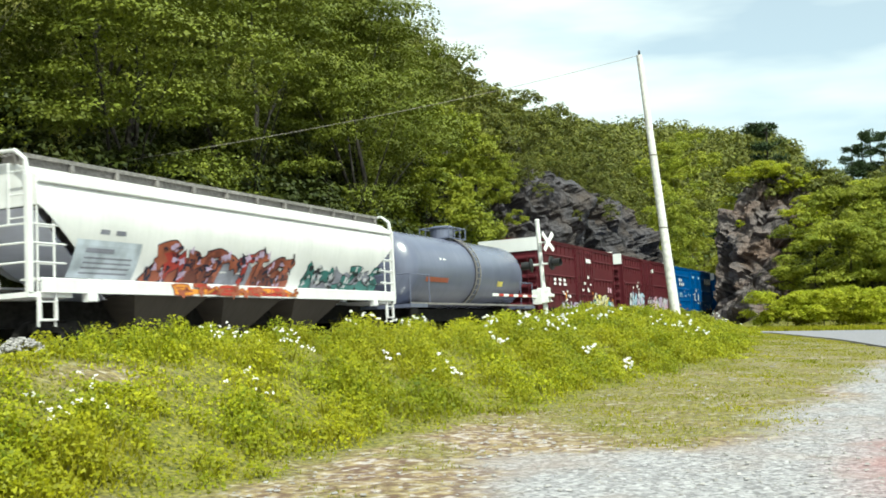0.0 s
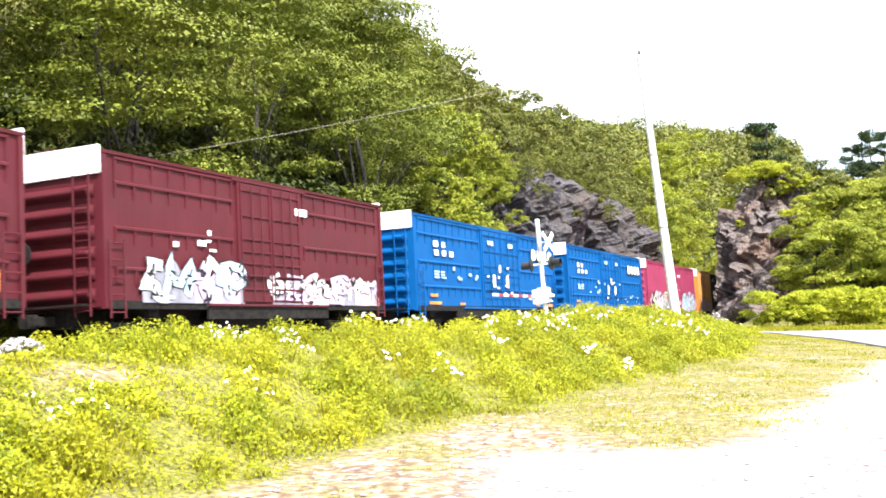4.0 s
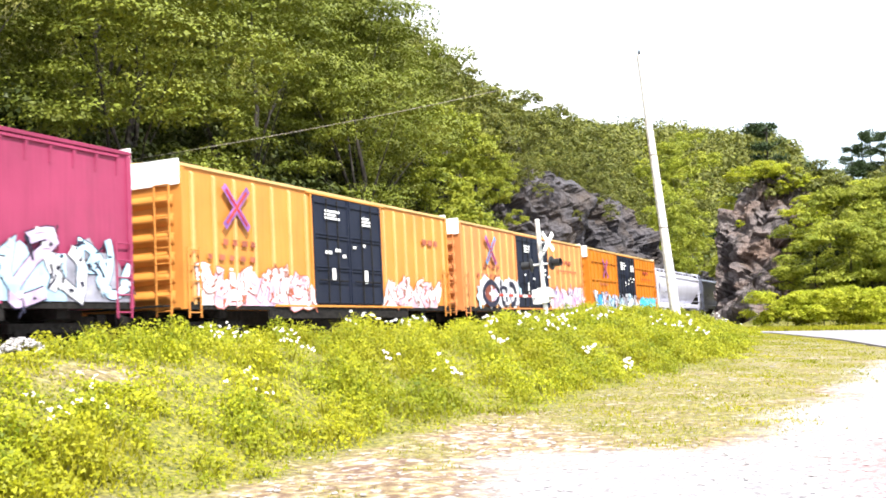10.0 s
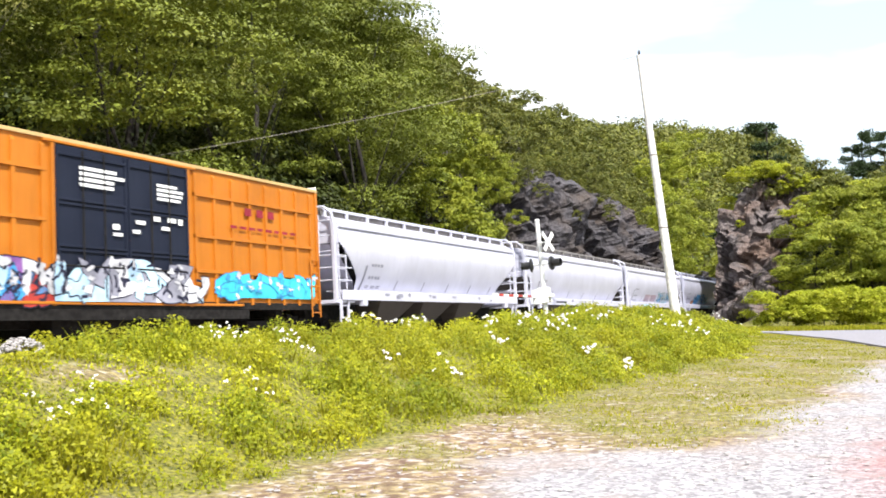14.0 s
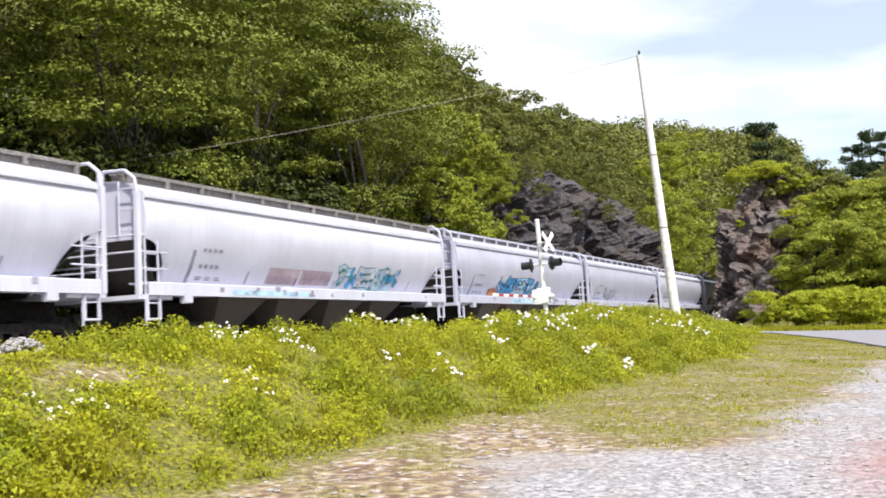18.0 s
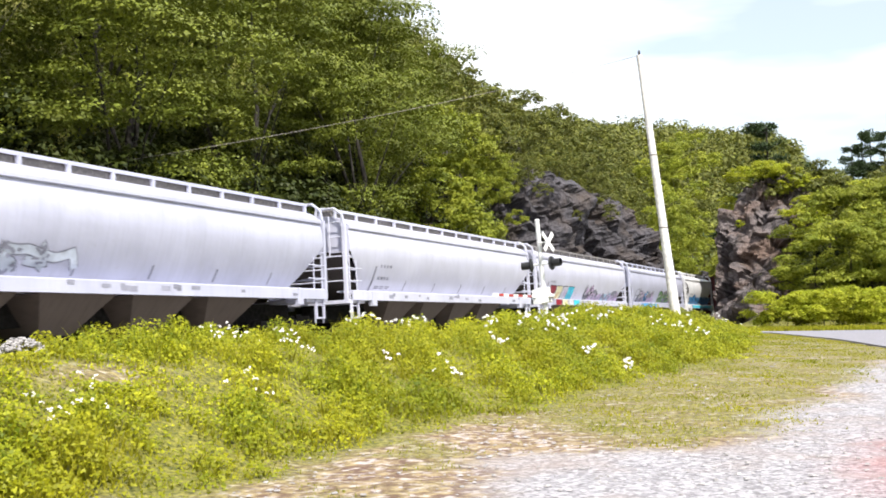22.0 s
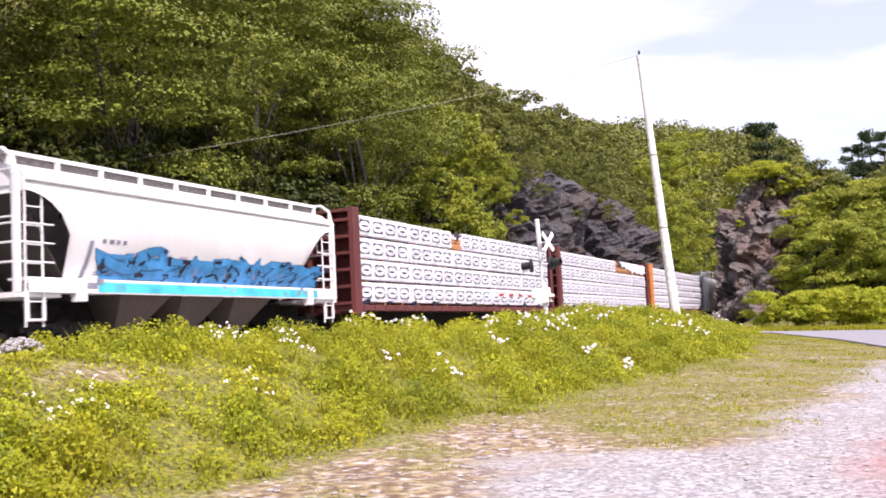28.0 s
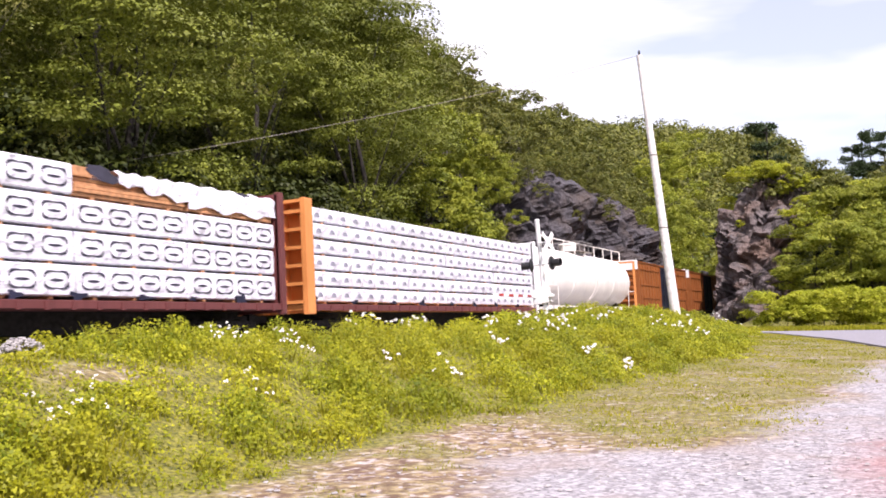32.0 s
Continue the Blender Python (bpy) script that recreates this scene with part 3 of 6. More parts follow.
mid = [tree_variant("birch_tree", "light green young tree on the hillside", 41, 9.0, 3.2, 7200, 0.27, LEAF_FAR, 0.13, 0.12, 45, sprays=6),
       tree_variant("beech_tree", "leafy tree on the wooded hillside", 42, 10.0, 3.8, 7600, 0.28, LEAF_FAR, 0.16, 0.12, 48, sprays=6),
       tree_variant("elm_tree", "rounded leafy tree on the hillside", 43, 9.5, 3.6, 7400, 0.28, LEAF_FAR, 0.15, 0.1, 46, sprays=6)]
rng0 = random.Random(7)
spots = []
for row, (x0, step) in enumerate([(-15, 5.5), (-20, 6), (-26, 7), (-33, 8), (-41, 9)]):
    y = 62 + row * 2.0
    while y < 190:
        spots.append((x0 + rng0.uniform(-1.8, 1.8), y + rng0.uniform(-1.5, 1.5), rng0.uniform(0.75, 1.1) * (0.75 if x0 > -18 else 1.05), rng0.randrange(3)))
        y += step * (1 + (y - 58) / 130)
# the near side of the cutting, right of the outcrop
for x, y, s in [(10.5, 84, 0.6), (13, 80, 0.75), (16.5, 82, 0.85), (20, 80, 0.8), (9, 92, 0.5), (13.5, 93, 0.5), (18, 92, 0.9), (23, 90, 0.9), (6.5, 96, 0.8), (6.6, 93, 0.95), (8.6, 96, 0.55), (10.2, 90, 0.5), (7.4, 87.5, 0.7), (4.6, 88.5, 0.5), (9.2, 86, 0.7), (5.5, 110, 0.9), (11, 108, 0.65), (16, 106, 0.9), (22, 105, 1.0), (28, 100, 0.9), (5.2, 86.5, 1.12), (6.9, 86, 1.08), (3.6, 92, 0.95), (8, 130, 1.0), (15, 128, 1.0), (24, 124, 1.0), (4.5, 150, 1.0), (12, 160, 1.0)]:
    spots.append((x, y, s, rng0.randrange(3)))
grow(mid, spots, "hillside woods")

pines = [conifer("pine_tree", "dark pine standing above the leafy trees", 51, 13.0, 4.0, 6200, 0.32)]
grow(pines, [(4.6, 90, 1.28, 0), (12.2, 113, 0.86, 0), (10.4, 112, 0.78, 0), (13.5, 114, 0.83, 0), (11.3, 116, 0.84, 0), (14.6, 112, 0.8, 0)], "pines above the cutting")

shrubs = [tree_variant("shrub", "bright green leafy bush beside the road", 61, 2.9, 1.9, 5200, 0.17, LEAF_LIGHT, 0.05, 0.0, 22, "bush", puff=0.32, under=0.05, sprays=5),
          tree_variant("shrub", "rounded green bush at the edge of the grass", 62, 2.6, 2.0, 5000, 0.17, LEAF_LIGHT, 0.05, 0.0, 22, "bush", puff=0.32, under=0.05, sprays=5)]
spots = []
for i in range(15):
    spots.append((7.9 + i * 0.9 + rng0.uniform(-0.3, 0.3), 57 + i * 0.28 + rng0.uniform(-0.6, 0.6), rng0.uniform(0.6, 0.85), i))
for i in range(10):
    spots.append((9.4 + i * 1.4, 65 + rng0.uniform(-1, 1), rng0.uniform(0.55, 0.8), i))
for x, y, z, s in ((4.9, 83, 11.2, 0.7), (6.6, 83, 10.0, 0.9), (3.0, 84.5, 11.2, 0.6), (8.2, 80.5, 5.4, 0.9), (8.6, 81, 7.2, 0.9), (8.0, 79.0, 3.0, 0.8), (8.8, 79, 4.4, 1.0), (2.0, 85, 9.0, 0.5), (6.4, 78.0, 2.4, 0.6), (3.6, 79.2, 7.4, 0.2), (7.0, 86, 10.0, 0.9), (9.2, 86, 9.2, 0.9), (11.4, 86, 8.8, 0.9), (13.8, 86, 8.6, 0.9)):
    spots.append((x, y, s, len(spots), z))
grow(shrubs, spots, "bushes along the road")
sapling = [tree_variant("sapling", "bright leafy young tree above the roadside bushes", 65, 6.5, 2.9, 12000, 0.165, LEAF_MID, 0.08, 0.05, 30, puff=0.3, under=0.0, sprays=6),
           tree_variant("sapling", "green leafy young tree behind the roadside bushes", 66, 6.8, 2.7, 11000, 0.165, LEAF_MID, 0.08, 0.08, 28, puff=0.3, under=0.0, sprays=6)]
grow(sapling, [(9.6, 71, 0.9, 1), (11.4, 70, 1.0, 0), (13.2, 71, 1.05, 1), (15.2, 70, 1.0, 0), (17.2, 72, 1.1, 1), (10.4, 76, 1.2, 0), (12.4, 76, 1.25, 1), (14.6, 76, 1.2, 0), (17, 77, 1.3, 1)], "young trees by the road")
# These bushes carry the dim hollow under the trees in their leaf colour.
scrub = [tree_variant("undergrowth_bush", "green undergrowth at the slope's foot, darkened as if in shade", 63, 3.4, 2.2, 4000, 0.15, LEAF_SHADED, 0.05, 0.0, 34, "bush")]
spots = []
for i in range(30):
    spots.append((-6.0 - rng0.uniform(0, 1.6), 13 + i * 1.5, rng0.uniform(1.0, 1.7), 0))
hill_spots = []
for i in range(18):
    hill_spots.append((-11.5 - rng0.uniform(0, 5), 54 + i * 3.2, rng0.uniform(0.8, 1.4), 0))
for x, y, z, s in ((-9.0, 58.5, 10.4, 1.0), (-8.6, 60.5, 9.4, 0.7), (-8.8, 56.5, 8.8, 1.0), (-9.0, 63.5, 11.0, 0.8), (-9.6, 67.5, 12.2, 0.9), (-8.5, 55.0, 7.0, 0.8), (-8.8, 76, 8.6, 0.7), (-10, 82, 10.4, 0.8), (-9.5, 90, 9.2, 0.8), (-7.2, 81.5, 9.6, 0.5), (-7.6, 62.6, 9.3, 0.5), (-7.5, 77.0, 11.2, 0.6), (-6.4, 57.6, 6.4, 0.3), (-6.4, 54.6, 7.4, 0.45), (-6.6, 56.6, 8.9, 0.5), (-6.4, 59.8, 9.5, 0.4), (-6.2, 73.6, 10.2, 0.4), (-6.0, 78.0, 8.4, 0.3), (-6.2, 65.6, 10.6, 0.35), (-6.0, 68.6, 7.6, 0.22), (-6.2, 62.0, 8.6, 0.25), (-7.4, 50.5, 3.2, 1.1), (-8.6, 52.5, 6.4, 1.1), (-9.4, 54.0, 9.0, 1.2), (-7.0, 54.5, 7.2, 0.5), (-8.0, 48.5, 4.4, 1.2)):
    hill_spots.append((x, y, s, 1 if y < 58 else 0, z))
for x, y, s in ((4.2, 81, 0.5), (8.4, 79.5, 0.7), (7.2, 82, 0.6), (9.5, 76, 0.9), (11.5, 75, 0.9), (6.9, 77.5, 0.35)):
    spots.append((x, y, s, 0))
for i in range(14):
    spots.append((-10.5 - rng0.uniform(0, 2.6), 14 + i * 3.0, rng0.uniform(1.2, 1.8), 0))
for x, y, z, s in ((-6, 100, 6.5, 1.3), (-6, 106, 4.5, 1.3), (-6.5, 112, 7.5, 1.4), (-5.5, 96, 4.0, 1.0), (-5.8, 118, 5.0, 1.3), (-7.5, 104, 9.0, 1.3), (-7.0, 108, 12.5, 1.4), (-6.8, 114, 16.0, 1.5), (-9.0, 110, 15.0, 1.3)):
    hill_spots.append((x, y, s, 1, z))
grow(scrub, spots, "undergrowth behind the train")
hill_bush = [tree_variant("hillside_bush", "olive green leafy bush growing on the rock", 64, 3.4, 2.3, 5000, 0.18, LEAF_FAR, 0.05, 0.0, 30, "bush", sprays=5),
             tree_variant("hillside_bush", "yellow-green leafy bush beside the rock", 67, 3.4, 2.3, 5000, 0.18, LEAF_MID, 0.05, 0.0, 30, "bush", sprays=5)]
grow(hill_bush, hill_spots, "bushes on the cutting's rocks")


def far_woods():
    """The rest of the wooded hill, too far to tell its trees apart."""
    rng = np.random.default_rng(77)
    k = 1500
    x = -6.5 - 80 * rng.uniform(0, 1, k) ** 1.2
    y = rng.uniform(70, 330, k)
    ok = (x < -30) | (y > 150)
    x, y = x[ok], y[ok]
    x2, y2 = rng.uniform(-40, 60, 500), rng.uniform(150, 330, 500)
    ok = (np.abs(x2 + 1.5) > 5) | (y2 > 330)
    x2, y2 = x2[ok], y2[ok]
    x, y = np.concatenate([x, x2]), np.concatenate([y, y2])
    top = np.stack([x, y, height(x, y) + rng.uniform(2.5, 6, len(x))], 1)
    rad = rng.uniform(2.0, 3.6, len(x))
    per = 130
    which = np.repeat(np.arange(len(x)), per)
    d = rng.normal(size=(len(which), 3))
    d /= np.linalg.norm(d, axis=1, keepdims=True)
    d[:, 2] = np.abs(d[:, 2]) * 1.3 - 0.3
    at = top[which] + d * (rad[which] * rng.uniform(0.75, 1.1, len(which)))[:, None] * np.array([1, 1, 1.1])
    face = d + rng.normal(size=d.shape) * 0.4 + np.array([0, 0, 0.4])
    ln = rng.uniform(0.7, 1.4, len(which))
    tagged(new("far_woods", quads("far_woods", leaf_corners(rng, at, face, ln, ln * 0.75)[:, [0, 1, 3]], LEAF_FAR)), "distant leafy woods covering the hill", "woods", kind="stuff")


far_woods()


# ---- weeds and grass ----
FLOWERS = [(5.95, 11.8, 0.12), (5.8, 12.5, 0.21), (6.5, 12.6, 0.12), (6.75, 12.6, 0.12), (5.6, 16.4, 0.2), (5.7, 18.0, 0.22), (7.5, 13.85, 0.05), (8.3, 14.4, 0.15), (7.4, 18.8, 0.17), (7.3, 20.6, 0.3), (7.5, 21.9, 0.25),
           (6.1, 21.8, 0.16), (6.6, 25.6, 0.22), (7.4, 26.4, 0.33), (9.0, 19.7, 0.09), (8.8, 28.7, 0.29), (9.6, 27.2, 0.27), (7.9, 43.0, 0.34), (7.75, 9.9, 0.14), (7.5, 7.2, 0.16), (7.7, 7.3, 0.13), (10.5, 16.8, 0.07)]


def weeds():
    rng = np.random.default_rng(5)

    def scatter(k, x0, x1, y0, y1):
        u = rng.uniform(0, 1, k)
        y = y0 + (y1 - y0) * u ** 1.5
        x = rng.uniform(x0, x1, k)
        return x, y

    def clumpiness(x, y):
        return np.clip(0.42 + 0.7 * waves(x, y, 1.3, 1) + 0.95 * waves(x, y, 3.6, 2), 0, 1.5)

    def bank_cover(x, y):
        return sm(0.15, -0.5, x - mound_edge(y) + 0.5 * waves(x, y, 1.3, 8)) * (1 - np.exp(-((x - 6.5) / 0.42) ** 2 - ((y - 8.9) / 0.95) ** 2)) * (1 - 0.95 * np.exp(-((x - 5.6) / 0.6) ** 2 - ((y - 8.3) / 0.8) ** 2)) * sm(2.2, 2.9, x) * sm(47, 41, y) * (1 - sm(9.6, 11.0, x) * sm(30, 35, y))

    def low_spot(x, y):
        """Short growth round the bare straw patch."""
        return 1 - 0.75 * np.exp(-((x - 7.0) / 0.7) ** 2 - ((y - 8.7) / 1.3) ** 2)

    # broad weed leaves
    x, y = scatter(620000, 2.2, 14, 4.5, 47)
    keep = rng.uniform(0, 1, len(x)) < bank_cover(x, y) * (0.1 + 0.9 * clumpiness(x, y))
    x, y = x[keep], y[keep]
    tall = (0.08 + 0.31 * clumpiness(x, y)) * bank_cover(x, y) * low_spot(x, y)
    z = height(x, y) + tall * rng.uniform(0.15, 1.0, len(x)) ** 0.7
    at = np.stack([x, y, z], 1)
    face = rng.normal(size=at.shape) * 0.45 + np.array([0.22, -0.3, 0.8])
    ln = rng.uniform(0.04, 0.1, len(x)) * (1 + 0.6 * sm(12, 40, y))
    tagged(new("weeds", quads("weeds", leaf_corners(rng, at, face, ln, ln * 0.55)[:, [0, 1, 3]], WEED)), "tall green leafy weeds on the bank", "weeds", kind="stuff")

    # upright grass blades
    x, y = scatter(250000, 2.2, 15, 4.5, 50)
    cov = np.maximum(0.8 * bank_cover(x, y), 0.95 * short_turf(x, y))
    cov = cov * (y < road_edge(x) - 0.15)
    keep = rng.uniform(0, 1, len(x)) < cov
    x, y, cov = x[keep], y[keep], cov[keep]
    tall = (0.05 + 0.33 * clumpiness(x, y) * np.clip(bank_cover(x, y), 0, 1) * low_spot(x, y)) * rng.uniform(0.4, 1.15, len(x))
    base = np.stack([x, y, height(x, y) - 0.02], 1)
    lean = rng.normal(size=base.shape) * 0.35 * tall[:, None]
    lean[:, 2] = 0
    tip = base + lean + np.stack([0 * x, 0 * x, tall], 1)
    ang = rng.uniform(0, math.pi, len(x))
    w = (0.006 + 0.012 * rng.uniform(0, 1, len(x))) * (1 + sm(12, 40, y))
    side = np.stack([np.cos(ang) * w, np.sin(ang) * w, 0 * x], 1)
    tagged(new("grass", quads("grass", np.stack([base - side, tip, base + side], 1), BLADE)), "long yellow-green grass on the bank", "grass", kind="stuff")

    # mown grass between the road and the bushes
    x, y = rng.uniform(7.0, 24, 16000), rng.uniform(49.5, 57.5, 16000)
    base = np.stack([x, y, height(x, y) - 0.01], 1)
    tip = base + rng.normal(size=base.shape) * np.array([0.06, 0.06, 0.03]) + np.array([0, 0, 0.2])
    side = np.stack([rng.normal(size=len(x)) * 0.03, rng.normal(size=len(x)) * 0.03, 0 * x], 1)
    tagged(new("roadside_grass", quads("roadside_grass", np.stack([base - side, tip, base + side], 1), BLADE)), "short yellow-green grass beyond the road", "grass", kind="stuff")

    # small white flowers in patches
    spots = FLOWERS
    allc = []
    for fx, fy, r in spots:
        k = 6 + int(24 * r)
        x, y = fx + rng.normal(size=k) * r * 0.8, fy + rng.normal(size=k) * r * 1.5
        z = height(x, y) + 0.14 + 0.31 * clumpiness(x, y) + rng.uniform(0.0, 0.12, k) + 0.1 * float(sm(15, 25, fy))
        for j in range(3):
            at = np.stack([x, y, z], 1) + rng.normal(size=(k, 3)) * 0.012
            face = rng.normal(size=(k, 3)) * 0.25 + np.array([0.3, -0.4, 0.8])
            allc.append(leaf_corners(rng, at, face, 0.033 + 0.042 * float(sm(9, 19, fy)), 0.028 + 0.034 * float(sm(9, 19, fy))))
    tagged(new("daisies", quads("daisies", np.concatenate(allc), PETAL)), "white daisies flowering among the weeds", "flowers", kind="stuff")

    # loose stones on the lot
    k = 6500
    x, y = scatter(k, 8.2, 16.5, 5, 34)
    keep = rng.uniform(0, 1, k) < sm(-0.3, 1.4, x - mound_edge(y) + 0.7 * waves(x, y, 1.9, 6)) * (1 - 0.85 * short_turf(x, y)) * (y < road_edge(x))
    x, y = x[keep], y[keep]
    z = height(x, y)
    s = 0.008 + 0.022 * rng.uniform(0, 1, len(x)) ** 3
    f = Form()
    shape = [(-1, -0.7, 0), (0.8, -1, 0), (1, 0.8, 0), (-0.7, 1, 0), (-0.6, -0.4, 0.5), (0.5, -0.55, 0.42), (0.6, 0.5, 0.55), (-0.45, 0.6, 0.4)]
    for i in range(len(x)):
        a, c = rng.uniform(0.6, 1.5), rng.uniform(0, 6.28)
        pts = [(x[i] + s[i] * (px * a * math.cos(c) - py * math.sin(c)), y[i] + s[i] * (px * a * math.sin(c) + py * math.cos(c)), z[i] + 0.01 + s[i] * pz) for px, py, pz in shape]
        f.add(pts, [(0, 1, 5, 4), (1, 2, 6, 5), (2, 3, 7, 6), (3, 0, 4, 7), (4, 5, 6, 7)])
    tagged(new("loose_stones", f.mesh("loose_stones", STONE)), "loose pale stones scattered over the gravel lot", "stones", kind="stuff")


weeds()


# ---- pole, cable and crossing signal ----
def utility_pole():
    base = Vector((6.53, 40.34, 0.5))
    top = Vector((5.37, 40.34, 11.38))
    t = thing("utility_pole", "weathered grey wooden utility pole leaning slightly", "utility pole", m=Matrix.Translation(base))
    d = top - base
    part("shaft", Form().tube((0, 0, 0), d, 0.2, 14, 0.115), POLE, t, smooth=True)
    part("pin_insulator", Form().turned([(0.02, 0), (0.05, 0.03), (0.035, 0.08), (0.06, 0.12), (0.03, 0.2)], 2, tuple(d), 10), HOOD, t, "dark insulator on the pole top")
    for k, h in enumerate((0.35, 0.62)):
        part("steel_band", Form().turned([(0.2 - 0.085 * h + 0.004, -0.03), (0.2 - 0.085 * h + 0.012, 0.0), (0.2 - 0.085 * h + 0.004, 0.03)], 2, tuple(d * h), 12), STEEL, t, "steel band round the pole")
    part("base_collar", Form().turned([(0.29, -0.35), (0.28, 0.1), (0.22, 0.18)], 2, (0, 0, 0.1), 12), STONE, t, "pale collar at the pole's foot")
    return base + d


POLE_TOP = utility_pole()


def cable(a, b, sag, r, label):
    f = Form()
    pts = []
    for i in range(25):
        t = i / 24
        p = Vector(a).lerp(Vector(b), t)
        p.z -= sag * 4 * t * (1 - t)
        pts.append(p)
    f.path(pts, r, 5)
    tagged(new("overhead_cable", f.mesh("overhead_cable", STEEL)), label, "cable")


cable(POLE_TOP, (-6.0, 23.55, 5.72), 0.25, 0.009, "thin grey overhead cable running across the track")


def crossing_signal():
    t = thing("crossing_signal", "crossing mast with crossbuck, dark lamps and lowered striped gate arm", "crossing signal", m=pose(4.03, 31.88, 0.45, 0, -4.5, 0))
    part("mast", Form().tube((0, 0, -0.6), (0, 0, 3.55), 0.075, 12), ALU, t, "white painted mast", True)
    part("mast_cap", Form().turned([(0.08, 0), (0.085, 0.05), (0.04, 0.09)], 2, (0, 0, 3.55), 12), ALU, t)
    for a in (-45, 45):
        f = Form().box(-0.4, 0.4, -0.012, 0.012, -0.07, 0.07)
        part("crossbuck_blade", f, WHITE, t, "white crossbuck blade", m=pose(0.36, -0.1, 2.83, 0, 0, 74) @ pose(0, 0.026 * (a > 0), 0, 0, a, 0))
    part("sign_bracket", Form().tube((0, -0.07, 2.83), (0.36, -0.07, 2.83), 0.025, 8), ALU, t)
    part("lamp_arm", Form().tube((-0.4, -0.04, 2.12), (0.6, -0.04, 2.12), 0.035, 8), ALU, t)
    for x, turn in ((-0.34, -82), (0.42, 82)):
        lamp = part("signal_lamp", Form().turned([(0.22, 0.0), (0.23, 0.02), (0.23, 0.04), (0.1, 0.09)], 1, (0, 0, 0), 20), HOOD, t, "black round lamp backing", m=pose(x, -0.1, 2.12, 0, 0, turn))
        part("lamp_hood", Form().turned([(0.125, -0.02), (0.13, -0.3), (0.115, -0.3), (0.11, -0.02)], 1, (0, 0, 0), 14), HOOD, lamp)
        part("lamp_lens", Form().turned([(0.11, -0.06), (0.08, -0.085), (0.02, -0.095)], 1, (0, 0, 0), 14), LENS, lamp, "unlit red lens")
    part("junction_box", Form().box(-0.18, 0.18, -0.16, 0.16, 0.85, 1.35, 0.02), ALU, t, "pale steel junction box")
    part("bell", Form().turned([(0.02, 0), (0.14, 0.02), (0.15, 0.1), (0.02, 0.14)], 2, (0.2, 0, 1.0), 14), ALU, t)
    # the lowered gate arm, striped red and white, on its drive beside the mast
    part("gate_drive", Form().box(-0.3, 0.02, -0.34, 0.1, 0.82, 1.3, 0.03), ALU, t, "pale gate drive box")
    for k in range(9):
        y = -0.34 - k * 0.42
        part("gate_arm", Form().box(-0.21, -0.17, y - 0.415, y, 1.03, 1.11, 0.006), INKS["red"] if k % 2 else WHITE, t, "red stripe of the gate arm" if k % 2 else "white stripe of the gate arm")
    part("counterweight", Form().box(-0.26, -0.12, 0.2, 0.75, 0.98, 1.16, 0.02), HOOD, t, "dark counterweight")
    part("footing", Form().turned([(0.2, -0.6), (0.2, 0.05), (0.12, 0.12)], 2, (0, 0, 0), 12), STONE, t)


crossing_signal()


HEAP = (5.45, 8.7)


def stone_heap():
    """Broken stones of many sizes, each an uneven lump."""
    rng = random.Random(12)
    f = Form()
    for i in range(190):
        r = rng.uniform(0.012, 0.038)
        a, q = rng.uniform(0, 6.28), rng.uniform(0, 1) ** 0.5
        x, y, z = math.cos(a) * q * 0.2, math.sin(a) * q * 0.34, (1 - q * q) * 0.17 + rng.uniform(-0.01, 0.02)
        turn, rim = rng.uniform(0, 6.28), []
        for level, wide in ((-0.6, 0.7), (0.1, 1.0), (0.6, 0.6)):
            for k in range(6):
                b = turn + k * math.pi / 3
                g = r * wide * rng.uniform(0.7, 1.2)
                rim.append((x + g * math.cos(b), y + g * math.sin(b), z + r * level * rng.uniform(0.6, 1.2)))
        faces = [(m * 6 + k, m * 6 + (k + 1) % 6, m * 6 + 6 + (k + 1) % 6, m * 6 + 6 + k) for m in (0, 1) for k in range(6)]
        f.add(rim, faces + [(12, 13, 14, 15, 16, 17)])
    ob = tagged(new("stone_heap", f.mesh("stone_heap", STONE)), "heap of pale broken stone beside the track", "stones", kind="stuff")
    ob.matrix_basis = pose(HEAP[0], HEAP[1], float(height(*HEAP)) + 0.02)


stone_heap()


# ---- the train ----
# Places along the train are metres from a mark that passes y = 0 at 0 s.
CARS = []
WHEELS = []
SPEEDS = [(0.0, 0.0), (25.0, 263.75), (32.0, 336.9)]


def run_at(t):
    return float(np.interp(t, [a for a, _ in SPEEDS], [b for _, b in SPEEDS]))


